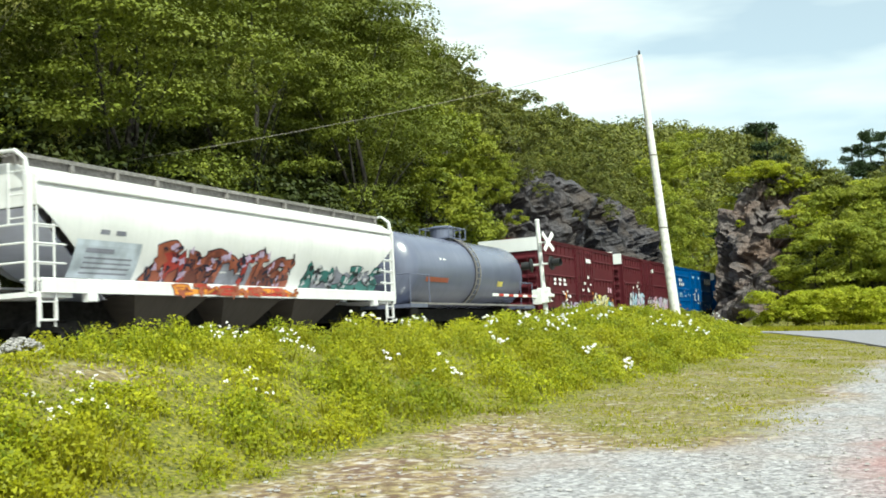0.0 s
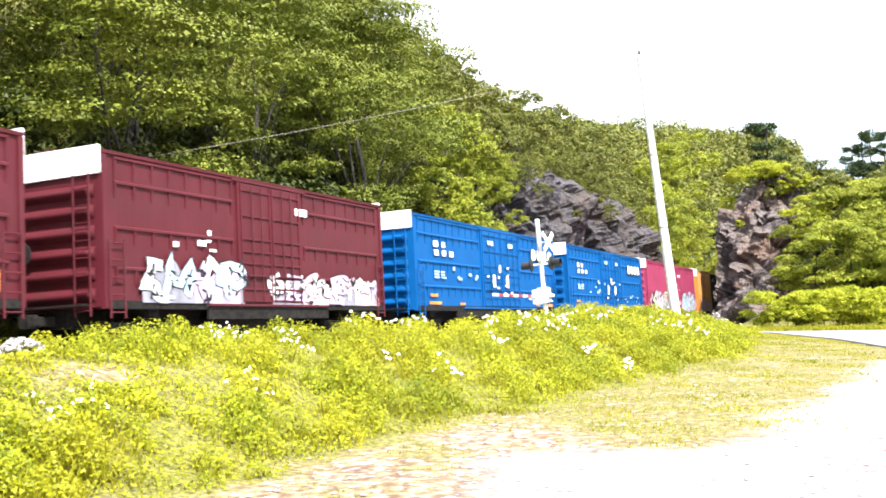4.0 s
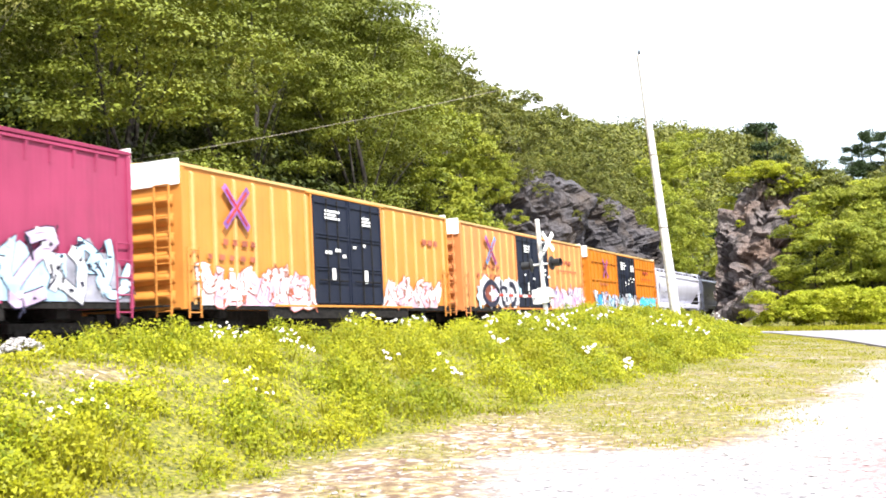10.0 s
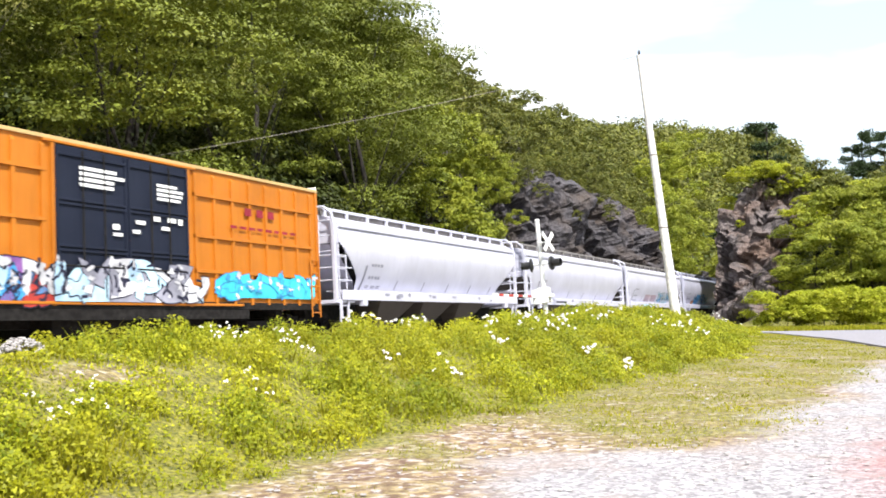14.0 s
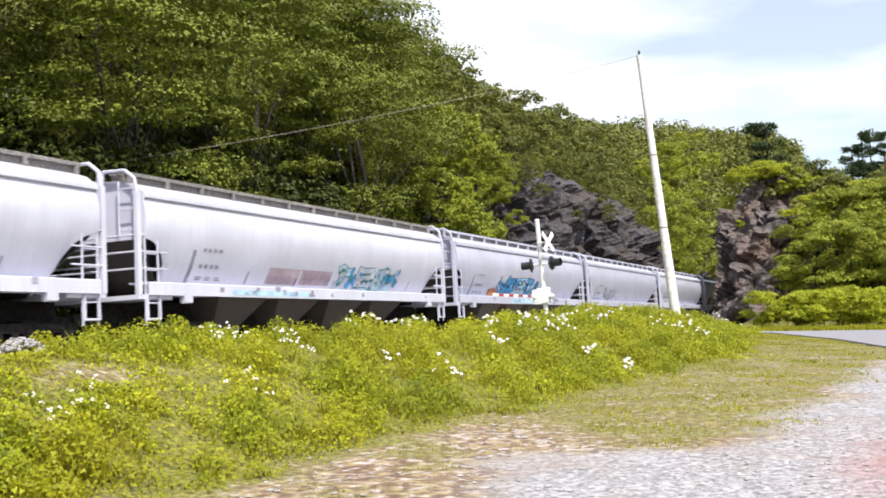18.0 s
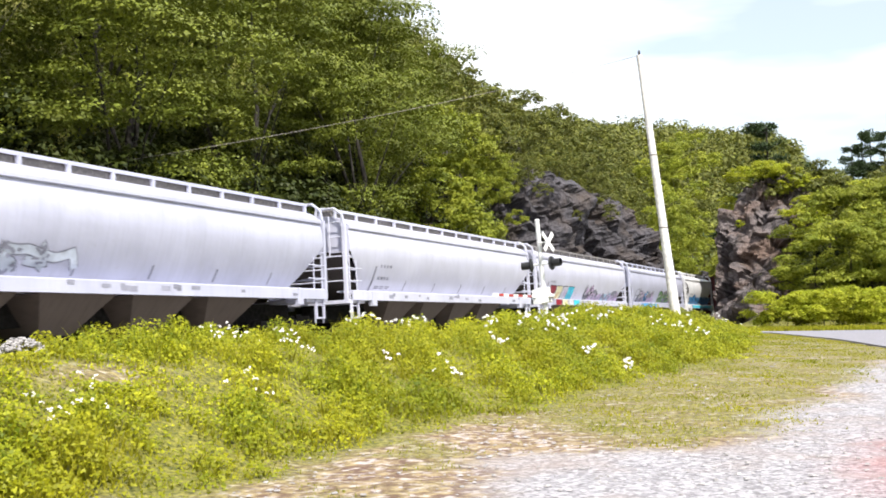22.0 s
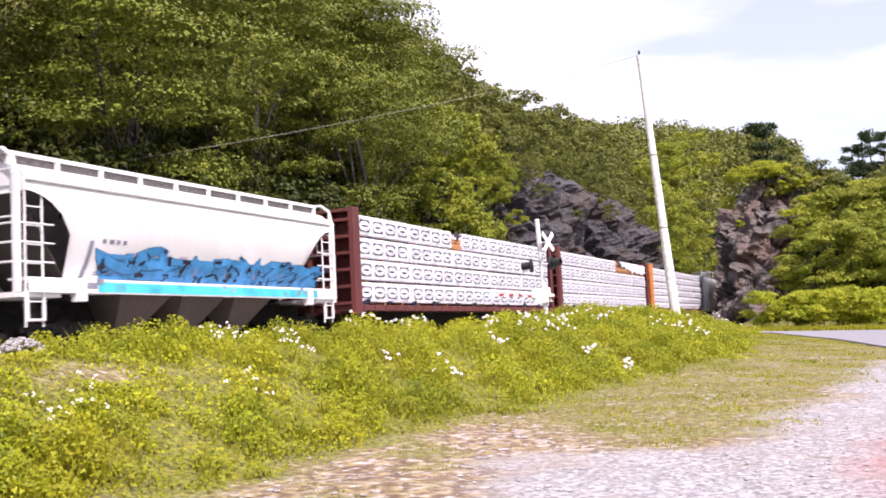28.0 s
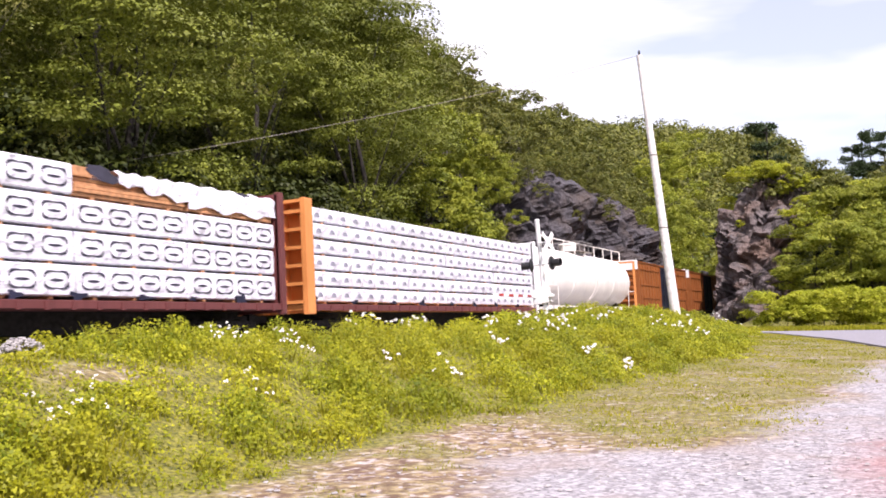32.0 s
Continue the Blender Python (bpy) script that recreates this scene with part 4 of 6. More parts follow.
def bogie_meshes():
    frame_form = Form()
    for s in (-1.0, 1.0):
        x = s * 1.02
        frame_form.bar([(x - 0.07, 0.62), (x + 0.07, 0.62), (x + 0.07, 0.80), (x - 0.07, 0.80)], -1.15, 1.15)
        frame_form.bar([(x - 0.07, 0.20), (x + 0.07, 0.20), (x + 0.07, 0.33), (x - 0.07, 0.33)], -0.5, 0.5)
        for y in (-0.42, 0.42):
            frame_form.box(x - 0.07, x + 0.07, y - 0.07, y + 0.07, 0.3, 0.66)
        for y in (-0.88, 0.88):
            frame_form.box(x - 0.09, x + 0.09, y - 0.14, y + 0.14, 0.34, 0.66)
            frame_form.tube((x, y * 0.55, 0.3), (x, y * 0.9, 0.45), 0.06, 6)
        for dx in (-0.05, 0.05):
            for dy in (-0.16, 0.0, 0.16):
                frame_form.tube((x + dx, dy, 0.33), (x + dx, dy, 0.6), 0.055, 8)
    frame_form.box(-1.0, 1.0, -0.2, 0.2, 0.58, 0.86)
    wheel_form = Form()
    for s in (-1, 1):
        prof = [(0.10, 0.09), (0.11, 0.02), (0.34, 0.0), (0.35, 0.05), (0.42, 0.05), (0.43, -0.05), (0.455, -0.06), (0.45, -0.085), (0.33, -0.085), (0.32, -0.03), (0.1, -0.05)]
        wheel_form.turned([(r, 0.775 * s + h * s) for r, h in prof], 0, (0, 0, 0), 22)
        for k in range(6):
            a = k * math.pi / 3
            wheel_form.tube((0.775 * s, math.cos(a) * 0.22, math.sin(a) * 0.22), (0.775 * s + 0.03 * s, math.cos(a) * 0.22, math.sin(a) * 0.22), 0.035, 6)
    wheel_form.tube((-1.1, 0, 0), (1.1, 0, 0), 0.075, 10)
    return frame_form.mesh("bogie", IRON), wheel_form.mesh("wheelset", IRON)


BOGIE_MESH, WHEEL_MESH = bogie_meshes()
knuckle = Form().box(-0.09, 0.09, -0.3, 0.22, 0.78, 0.98, 0.02)
knuckle.box(-0.16, 0.1, -0.52, -0.26, 0.74, 1.02, 0.03).box(0.1, 0.17, -0.45, -0.3, 0.78, 0.98, 0.02)
COUPLER_MESH = knuckle.mesh("coupler", IRON)


def running_gear(car, length, inset=1.75):
    for s in (-1, 1):
        b = part("bogie", BOGIE_MESH, IRON, car, m=pose(0, s * (length / 2 - inset), 0))
        for y in (-0.88, 0.88):
            w = part("wheelset", WHEEL_MESH, IRON, b, m=pose(0, y, 0.43))
            WHEELS.append((w, y, car))
        part("coupler", COUPLER_MESH, IRON, car, m=pose(0, s * (length / 2 + 0.12), 0, 0, 0, 0 if s < 0 else 180))


def car_thing(name, label, u0, u1, group):
    t = thing(name, label, "railway car", group)
    CARS.append((t, (u0 + u1) / 2))
    return t, u1 - u0, (u0 + u1) / 2


def ladder(form, x, y, z0, z1, width=0.42, along_y=True, step=0.36, r=0.017):
    dy, dx = (width / 2, 0) if along_y else (0, width / 2)
    for s in (-1, 1):
        form.tube((x + s * dx, y + s * dy, z0), (x + s * dx, y + s * dy, z1), r * 1.3, 6)
    z = z0 + 0.12
    while z < z1:
        form.tube((x - dx, y - dy, z), (x + dx, y + dy, z), r, 6)
        z += step
    return form


def blob(form, rng, side, cy, cz, ry, rz, lift, wild=0.28):
    """A flat uneven patch lying on the side surface x = side(z)."""
    n = 11
    ph = rng.uniform(0, 6.28)
    k = rng.choice((2, 3, 4))
    rim = []
    for i in range(n):
        a = 2 * math.pi * i / n
        q = 1 + wild * math.sin(k * a + ph) + rng.uniform(-0.12, 0.12)
        rim.append((cy + ry * q * math.cos(a), cz + rz * q * math.sin(a)))
    inner = [((y + cy) / 2, (z + cz) / 2) for y, z in rim]
    pts = [(side(z) + lift, y, z) for y, z in rim + inner + [(cy, cz)]]
    faces = [(i, (i + 1) % n, n + (i + 1) % n, n + i) for i in range(n)] + [(n + i, n + (i + 1) % n, 2 * n) for i in range(n)]
    form.add(pts, faces)


def stroke(form, side, pts, w, lift):
    """A band of width w along points (y, z) on the side surface."""
    m = len(pts)
    verts = []
    for i, (y, z) in enumerate(pts):
        a, b = Vector(pts[max(0, i - 1)]), Vector(pts[min(m - 1, i + 1)])
        p = Vector((y, z))
        d0, d1 = (p - a).normalized(), (b - p).normalized()
        d = d0 + d1
        d = d.normalized() if d.length > 0.2 else (d1 if d1.length else d0)
        k = min(1.5, 1 / max(0.5, d.dot(d1 if d1.length else d0)))
        for s in (1, -1):
            yy, zz = y - s * d.y * w / 2 * k, z + s * d.x * w / 2 * k
            verts.append((side(zz) + lift + 0.0002 * i, yy, zz))
    form.add(verts, [(2 * i + 1, 2 * i + 3, 2 * i + 2, 2 * i) for i in range(m - 1)])


def graffiti(car, side, y0, y1, z0, z1, fills, line="black", seed=1, letters=None, shine="white", clouds=None, bold=0.05, mass=True):
    """A sprayed piece between y0..y1 and z0..z1: a bumpy mass of paint, fat overlapping letter-like shapes, cuts of the outline colour and highlights."""
    rng = random.Random(seed)
    tall = z1 - z0
    letters = letters or max(3, round((y1 - y0) / 0.75))
    step = (y1 - y0) / letters
    tints = clouds or fills
    if mass:
        # the mass is cut into one patch a colour, with a ragged upper edge
        n = max(8, int((y1 - y0) / 0.16))
        edge, lift = [], 0.004
        for k in range(n + 1):
            q = k / n
            top = tall * (0.62 + 0.2 * math.sin(q * letters * 2.1 + seed) * math.sin(q * letters * 3.7) + rng.uniform(0, 0.14)) * min(1.0, 0.45 + 4 * min(q, 1 - q))
            edge.append((y0 + (y1 - y0) * q, z0 + top))
        run = max(2, n // max(2, letters // 2))
        for c, a in enumerate(range(0, n, run)):
            form = Form()
            for (ya, ta), (yb, tb) in zip(edge[a:a + run], edge[a + 1:a + run + 1]):
                for m in range(5):
                    p, q = m / 5, (m + 1) / 5
                    zs = [z0 + (ta - z0) * p, z0 + (tb - z0) * p, z0 + (tb - z0) * q, z0 + (ta - z0) * q]
                    form.add([(side(z) + lift, y, z) for y, z in zip((ya, yb, yb, ya), zs)], [(0, 1, 2, 3)])
            col = tints[c % len(tints)]
            part("graffiti_cloud", form, INKS[col], car, col + " sprayed background")
    cell = [(0.0, 0.0), (0.5, 0.0), (1.0, 0.05), (0.0, 0.5), (0.5, 0.5), (1.0, 0.5), (0.05, 1.0), (0.5, 1.0), (1.0, 1.0)]
    shapes = [(0, 3, 6, 7, 5, 4), (0, 6, 4, 8, 2), (6, 3, 0, 1, 2, 5), (2, 1, 3, 7, 8), (0, 7, 2), (6, 8, 4, 0, 2), (0, 6, 2, 8), (1, 7, 6, 8), (3, 4, 5, 8, 6, 0, 2)]
    for i in range(letters):
        fill, strokes, lights = Form(), Form(), Form()
        ya, lean = y0 + step * (i + 0.04), rng.uniform(-0.25, 0.25) * step
        h = tall * rng.uniform(0.7, 1.0)
        zb = z0 + (tall - h) * rng.uniform(0, 0.5)
        pts = []
        for k in rng.choice(shapes):
            a, b = cell[k]
            pts.append((ya + step * (0.0 + 1.0 * a) + lean * b + rng.uniform(-0.14, 0.14) * step, zb + h * (0.12 + 0.76 * b) + rng.uniform(-0.09, 0.09) * tall))
        fine = []
        for p, q in zip(pts, pts[1:]):
            bend = rng.uniform(-0.2, 0.2) * tall
            for k in range(5):
                t = k / 5
                fine.append((p[0] + (q[0] - p[0]) * t + bend * math.sin(math.pi * t), p[1] + (q[1] - p[1]) * t + bend * math.sin(math.pi * t) * 0.6))
        fine.append(pts[-1])
        w = rng.uniform(0.2, 0.32) * min(0.9, tall)
        stroke(strokes, side, fine, w + bold, 0.010 + 0.0006 * i)
        stroke(fill, side, fine, w, 0.016 + 0.0006 * i)
        # cuts, drips and counters in the outline colour
        for k in range(4):
            pa = rng.choice(fine)
            pb = (pa[0] + rng.uniform(-0.35, 0.35) * step, pa[1] + rng.uniform(-0.3, 0.3) * tall)
            stroke(strokes, side, [pa, ((pa[0] + pb[0]) / 2 + 0.04, (pa[1] + pb[1]) / 2), pb], rng.uniform(0.03, 0.08), 0.026 + 0.001 * k)
        for k in range(2):
            p = rng.choice(fine)
            blob(strokes, rng, side, p[0], p[1], rng.uniform(0.03, 0.11), rng.uniform(0.03, 0.12), 0.031 + 0.001 * k, 0.45)
        for k in range(4):
            p = rng.choice(fine)
            blob(lights, rng, side, p[0] + rng.uniform(-0.1, 0.1), p[1] + rng.uniform(-0.05, 0.12), rng.uniform(0.03, 0.12), rng.uniform(0.03, 0.1), 0.034 + 0.001 * k, 0.4)
        fc = fills[i % len(fills)]
        part("graffiti_outline", strokes, INKS[line], car, line + " sprayed outline")
        part("graffiti_letter", fill, INKS[fc], car, fc + " sprayed letter shape")
        if shine:
            tagged(part("graffiti_highlight", lights, INKS[shine], car, shine + " sprayed highlights"), kind="stuff")


def round_letters(car, side, y0, z0, tall):
    """White cloud with four bold black letter shapes; the first is a ring with a red eye and a white star."""
    rng = random.Random(9)
    cloud = Form()
    for k in range(15):
        blob(cloud, rng, side, y0 + 0.4 + 3.6 * k / 14, z0 + tall * (0.5 + 0.06 * math.sin(k * 1.3)), 0.4, tall * rng.uniform(0.4, 0.48), 0.004 + 0.0008 * k, 0.1)
    part("graffiti_cloud", cloud, INKS["white"], car, "white sprayed background")
    for k, y in enumerate((y0 + 0.1, y0 + 0.05, y0 + 4.3)):
        glow = Form()
        blob(glow, rng, side, y, z0 + tall * (0.25 + 0.2 * k), 0.34, 0.3, 0.003 + 0.0005 * k, 0.4)
        part("graffiti_cloud", glow, INKS["pale blue"], car, "pale cyan sprayed edge")
    eye = Form()
    blob(eye, rng, side, y0 + 1.15, z0 + tall * 0.46, 0.62, tall * 0.32, 0.02, 0.05)
    part("graffiti_letter", eye, INKS["brown red"], car, "brown red inside of the ring")
    shade = Form()
    blob(shade, rng, side, y0 + 1.5, z0 + tall * 0.42, 0.3, tall * 0.22, 0.022, 0.2)
    part("graffiti_letter", shade, INKS["lilac"], car, "lilac inside of the ring")
    star = Form()
    for a in (0, 1):
        d = (0.26, 0.0) if a else (0.0, 0.3)
        stroke(star, side, [(y0 + 1.2 - d[0], z0 + tall * 0.45 - d[1]), (y0 + 1.2, z0 + tall * 0.45), (y0 + 1.2 + d[0], z0 + tall * 0.45 + d[1])], 0.13, 0.026 + 0.002 * a)
    part("graffiti_highlight", star, INKS["white"], car, "white four-pointed star")
    ring = [(y0 + 1.15 + 0.72 * math.cos(t) * (1 + 0.12 * math.cos(2 * t)), z0 + tall * (0.46 + 0.36 * math.sin(t))) for t in np.linspace(0.2, 2 * math.pi + 0.3, 26)]
    tee = [(y0 + 2.2, z0 + tall * 0.9), (y0 + 2.25, z0 + tall * 0.5), (y0 + 2.35, z0 + tall * 0.18), (y0 + 2.62, z0 + tall * 0.16)]
    bar = [(y0 + 2.05, z0 + tall * 0.6), (y0 + 2.5, z0 + tall * 0.68), (y0 + 2.9, z0 + tall * 0.62)]
    stem = [(y0 + 2.78, z0 + tall * 0.68), (y0 + 2.76, z0 + tall * 0.42), (y0 + 2.8, z0 + tall * 0.2)]
    bow = [(y0 + 3.35 + 0.5 * math.cos(t), z0 + tall * (0.46 + 0.34 * math.sin(t))) for t in np.linspace(1.9, -1.7, 16)]
    for k, (line, w) in enumerate(((ring, 0.2), (tee, 0.17), (bar, 0.14), (stem, 0.15), (bow, 0.22))):
        f = Form()
        stroke(f, side, line, w, 0.03 + 0.003 * k)
        part("graffiti_letter", f, INKS["dusk"], car, "bold dark sprayed letter shape")
    inner = Form()
    stroke(inner, side, [(y0 + 3.25, z0 + tall * 0.62), (y0 + 3.2, z0 + tall * 0.4), (y0 + 3.35, z0 + tall * 0.22)], 0.1, 0.045)
    part("graffiti_letter", inner, INKS["grey"], car, "grey inner stroke")
    f = Form()
    for k in range(9):
        stroke(f, side, [(y0 + 2.4 + k * 0.2, z0 + 0.1), (y0 + 2.52 + k * 0.2, z0 + 0.12)], 0.05, 0.03)
    part("graffiti_outline", f, INKS["dusk"], car, "row of dark dashes")


def marks(car, side, rows, material, label="small lettering as bars"):
    """Unreadable lettering: short bars (y, z, width, height)."""
    for y, z, w, h in rows:
        f = Form()
        zs = np.linspace(z, z + h, 2 + int(h / 0.12))
        for za, zb in zip(zs, zs[1:]):
            f.add([(side(za) + 0.006, y, za), (side(za) + 0.006, y + w, za), (side(zb) + 0.006, y + w, zb), (side(zb) + 0.006, y, zb)], [(0, 1, 2, 3)])
        part("lettering", f, material, car, label)


def corrugated_end(car, s, length, z0, z1, material, count=6):
    """An end wall with deep level corrugations, from the floor to the white cap."""
    y = s * length / 2
    f = Form()
    f.box(-1.47, 1.47, min(y, y - s * 0.05), max(y, y - s * 0.05), z0, z1)
    pitch = (z1 - z0 - 0.15) / count
    for i in range(count):
        z = z0 + 0.1 + i * pitch
        n = 8
        prof = [(k / n, 0.13 * math.sin(math.pi * k / n)) for k in range(n + 1)]
        verts, faces, rf = [], [], Form()
        for x, sc in ((-1.32, 0.3), (-1.18, 1), (1.18, 1), (1.32, 0.3)):
            for q, h in prof:
                verts.append((x, y + s * h * sc, z + q * pitch * 0.66))
        m = n + 1
        for a in range(3):
            for b in range(n):
                q = (a * m + b, a * m + b + 1, (a + 1) * m + b + 1, (a + 1) * m + b)
                faces.append(q if s > 0 else q[::-1])
        part("end_corrugation", rf.add(verts, faces), material, car)
    part("end_wall", f, material, car, "corrugated steel end wall")
    cap = Form().box(-1.5, 1.5, min(y, y + s * 0.06), max(y, y + s * 0.06), z1 + 0.003, z1 + 0.6, 0.02)
    part("end_cap", cap, GALVA, car, "white sheet band at the top of the end")


def boxcar(u0, u1, label, mat, style, eave=4.40, roof_mat=None, door=None, seed=1):
    car, L, uc = car_thing("boxcar", label, u0, u1, "freight train cars")
    h, zb = L / 2, 1.12
    X = 1.50
    side = lambda z: X
    body = Form().box(-X, X, -h + 0.052, h - 0.052, zb, eave - 0.01, 0.012)
    part("body", body, mat, car)
    roof = Form()
    roof.bar([(-X - 0.05, eave - 0.07), (X + 0.05, eave - 0.07), (X + 0.06, eave), (0.0, eave + 0.16), (-X - 0.06, eave)], -h, h)
    part("roof", roof, roof_mat or mat, car, "sheet metal roof")
    y = -h + 0.5
    while y < h - 0.3:
        rib = Form()
        rib.bar([(X - 0.1, eave - 0.005), (X - 0.1, eave + 0.03), (0, eave + 0.2), (-X + 0.1, eave + 0.03), (-X + 0.1, eave - 0.005), (0, eave + 0.13)], y, y + 0.07)
        part("roof_rib", rib, roof_mat or mat, car)
        y += 0.95
    for s in (-1, 1):
        corrugated_end(car, s, L, zb, eave - 0.5, mat)
        for x in (-1, 1):
            part("corner_post", Form().box(x * X - 0.06, x * X + 0.045, min(s * h, s * (h - 0.12)), max(s * h, s * (h - 0.12)), zb - 0.05, eave - 0.08, 0.01), mat, car)
    sill = Form()
    for s in (-1, 1):
        sill.box(s * X - 0.04, s * X + 0.04, -h + 0.1, h - 0.1, zb - 0.06, zb + 0.12, 0.01)
        sill.bar([(s * X - 0.03, zb - 0.28), (s * X + 0.03, zb - 0.28), (s * X + 0.03, zb - 0.06), (s * X - 0.03, zb - 0.06)], -h + 3.4, h - 3.4)
    part("side_sill", sill, IRON, car)
    part("centre_sill", Form().box(-0.3, 0.3, -h + 0.2, h - 0.2, 0.72, zb - 0.02), IRON, car)
    for a in (-h + 1.6, h - 1.9):
        part("bolster", Form().box(-1.3, 1.3, a, a + 0.3, 0.88, zb - 0.024), IRON, car)
    part("brake_box", Form().box(-0.9, 0.9, -1.5, 1.5, 0.5, 0.9), IRON, car)
    running_gear(car, L)
    d0, d1 = door[0] - uc, door[1] - uc
    # doors
    dm = NAVY if style.startswith("post") else mat
    for s in (1, -1):
        for a, b in ((d0, (d0 + d1) / 2 - 0.015), ((d0 + d1) / 2 + 0.015, d1)):
            x0, x1 = (X + 0.012, X + 0.05) if s > 0 else (-X - 0.05, -X - 0.012)
            df = Form().box(x0, x1, a, b, zb + 0.1, eave - 0.14, 0.006)
            leaf = part("door", df, dm, car, "dark plug door" if dm is NAVY else "plug door")
            xo = X + 0.05
            levels = (0.02, 0.33, 0.36, 0.64, 0.67, 0.97) if dm is NAVY else (0.02, 0.12, 0.22, 0.34, 0.44, 0.55, 0.75, 0.97)
            if s > 0:
                for q in levels:
                    z = zb + 0.1 + q * (eave - 0.24 - zb - 0.1)
                    part("door_rib", Form().box(xo, xo + 0.035, a + 0.04, b - 0.04, z - 0.02, z + 0.03, 0.005), dm, leaf)
                for yy in (a + 0.02, b - 0.07):
                    part("door_stile", Form().box(xo, xo + 0.033, yy, yy + 0.05, zb + 0.12, eave - 0.16), dm, leaf)
            if s > 0:
                for yy in (a + (b - a) * 0.35, a + (b - a) * 0.65):
                    part("lock_rod", Form().tube((X + 0.1, yy, zb + 0.15), (X + 0.1, yy, eave - 0.2), 0.018, 6), dm if dm is not NAVY else IRON, leaf)
                part("lock_bar", Form().tube((X + 0.115, a + 0.2, 1.9), (X + 0.115, b - 0.2, 1.9), 0.02, 6), dm if dm is not NAVY else IRON, leaf)
    rails = Form()
    rails.box(X, X + 0.09, d0 - (d1 - d0) * 0.5, d1 + (d1 - d0) * 0.5, zb + 0.02, zb + 0.08, 0.01)
    rails.box(X, X + 0.07, d0 - 0.3, d1 + 0.3, eave - 0.13, eave - 0.075, 0.01)
    part("door_track", rails, mat, car)
    for yy in (d0 - 0.09, d1 + 0.01):
        part("door_post", Form().box(X, X + 0.06, yy, yy + 0.08, zb, eave - 0.08, 0.01), mat, car)
    # side posts and stringers
    groups = ((-h + 0.35, d0 - 0.25), (d1 + 0.25, h - 0.35))
    if style.startswith("panel"):
        for gi, (a, b) in enumerate(groups):
            n = max(4, round((b - a) / 0.62))
            if style == "panel_top":
                levels = ((eave - 0.12, 0.42),)
            else:
                levels = ((eave - 0.12, 0.44), (3.84 - 0.12, 0.34), (2.87 - 0.1, 0.36), (1.94 - 0.02, 0.36))
            for zi, (z, drop) in enumerate(levels):
                part("stringer", Form().bar([(X, z - 0.05), (X + 0.05, z - 0.04), (X + 0.05, z), (X, z + 0.04)], a, b), mat, car)
                for i in range(n + 1):
                    yy = a + (b - a - 0.06) * i / n
                    post = Form()
                    post.bar([(X, z - drop), (X + 0.012, z - drop), (X + 0.045, z - 0.05), (X, z - 0.05)], yy, yy + 0.06)
                    part("side_rib", post, mat, car)
    else:
        for a, b in groups:
            n = max(4, round((b - a) / 0.78))
            for i in range(n + 1):
                yy = a + (b - a - 0.09) * i / n
                part("side_post", Form().bar([(X, zb + 0.06), (X + 0.055, zb + 0.06), (X + 0.055, eave - 0.22), (X, eave - 0.14)], yy, yy + 0.09), POSTLIGHT if style == "post" else mat, car)
            if style == "post_band":
                for z in (3.74, 2.77, 1.95):
                    part("side_band", Form().bar([(X, z - 0.045), (X + 0.068, z - 0.035), (X + 0.068, z + 0.035), (X, z + 0.045)], a, b), mat, car)
    # ladders, grab irons
    lad = ladder(Form(), X + 0.09, -h + 0.33, zb - 0.25, 2.5)
    part("ladder", lad, mat, car)
    part("ladder", ladder(Form(), X + 0.09, h - 0.33, zb - 0.25, 2.5), mat, car)
    part("ladder", ladder(Form(), 1.1, -h - 0.16, zb - 0.2, eave - 0.5, along_y=False), mat, car)
    part("brake_wheel", Form().turned([(0.24, -0.02), (0.26, 0.0), (0.24, 0.02), (0.2, 0.0)], 1, (-0.5, -h - 0.2, 2.3), 16), IRON, car, "round hand brake wheel")
    part("crossover_platform", Form().box(-1.2, 1.2, -h - 0.3, -h - 0.02, zb + 0.02, zb + 0.06), IRON, car)
    return car, uc, side


def bar_block(y0, y1, z0, z1, rows, cols, rng, fill=0.7):
    """Rows of short bars that stand for lettering."""
    out = []
    for r in range(rows):
        for c in range(cols):
            w, hgt = (y1 - y0) / cols, (z1 - z0) / rows
            out.append((y0 + c * w, z0 + r * hgt, w * fill * rng.uniform(0.75, 1.1), hgt * 0.62))
    return out


def shields(car, side, y, z, s, edged=False):
    """The crossed-bars emblem: purple blue bars with a red bar along each."""
    for k, (ink, wide) in enumerate((("purple", 0.2), ("sky" if edged else "purple", 0.2), ("maroon", 0.085), ("red", 0.085))):
        f, a = Form(), 1 if k % 2 else -1
        q = 0.5 if k < 2 else 0.42
        stroke(f, side, [(y - s * q, z - a * s * q), (y, z), (y + s * q, z + a * s * q)], s * wide, 0.058 + 0.003 * k)
        part("emblem", f, INKS[ink], car, ink + " bar of the crossed emblem")


HOP = [(0.84, 1.40), (1.02, 1.66), (1.23, 2.0), (1.40, 2.4), (1.485, 2.7), (1.52, 2.93), (1.50, 3.22), (1.42, 3.55)]


def hop_side(z):
    return float(np.interp(z, [b for _, b in HOP], [a for a, _ in HOP]))


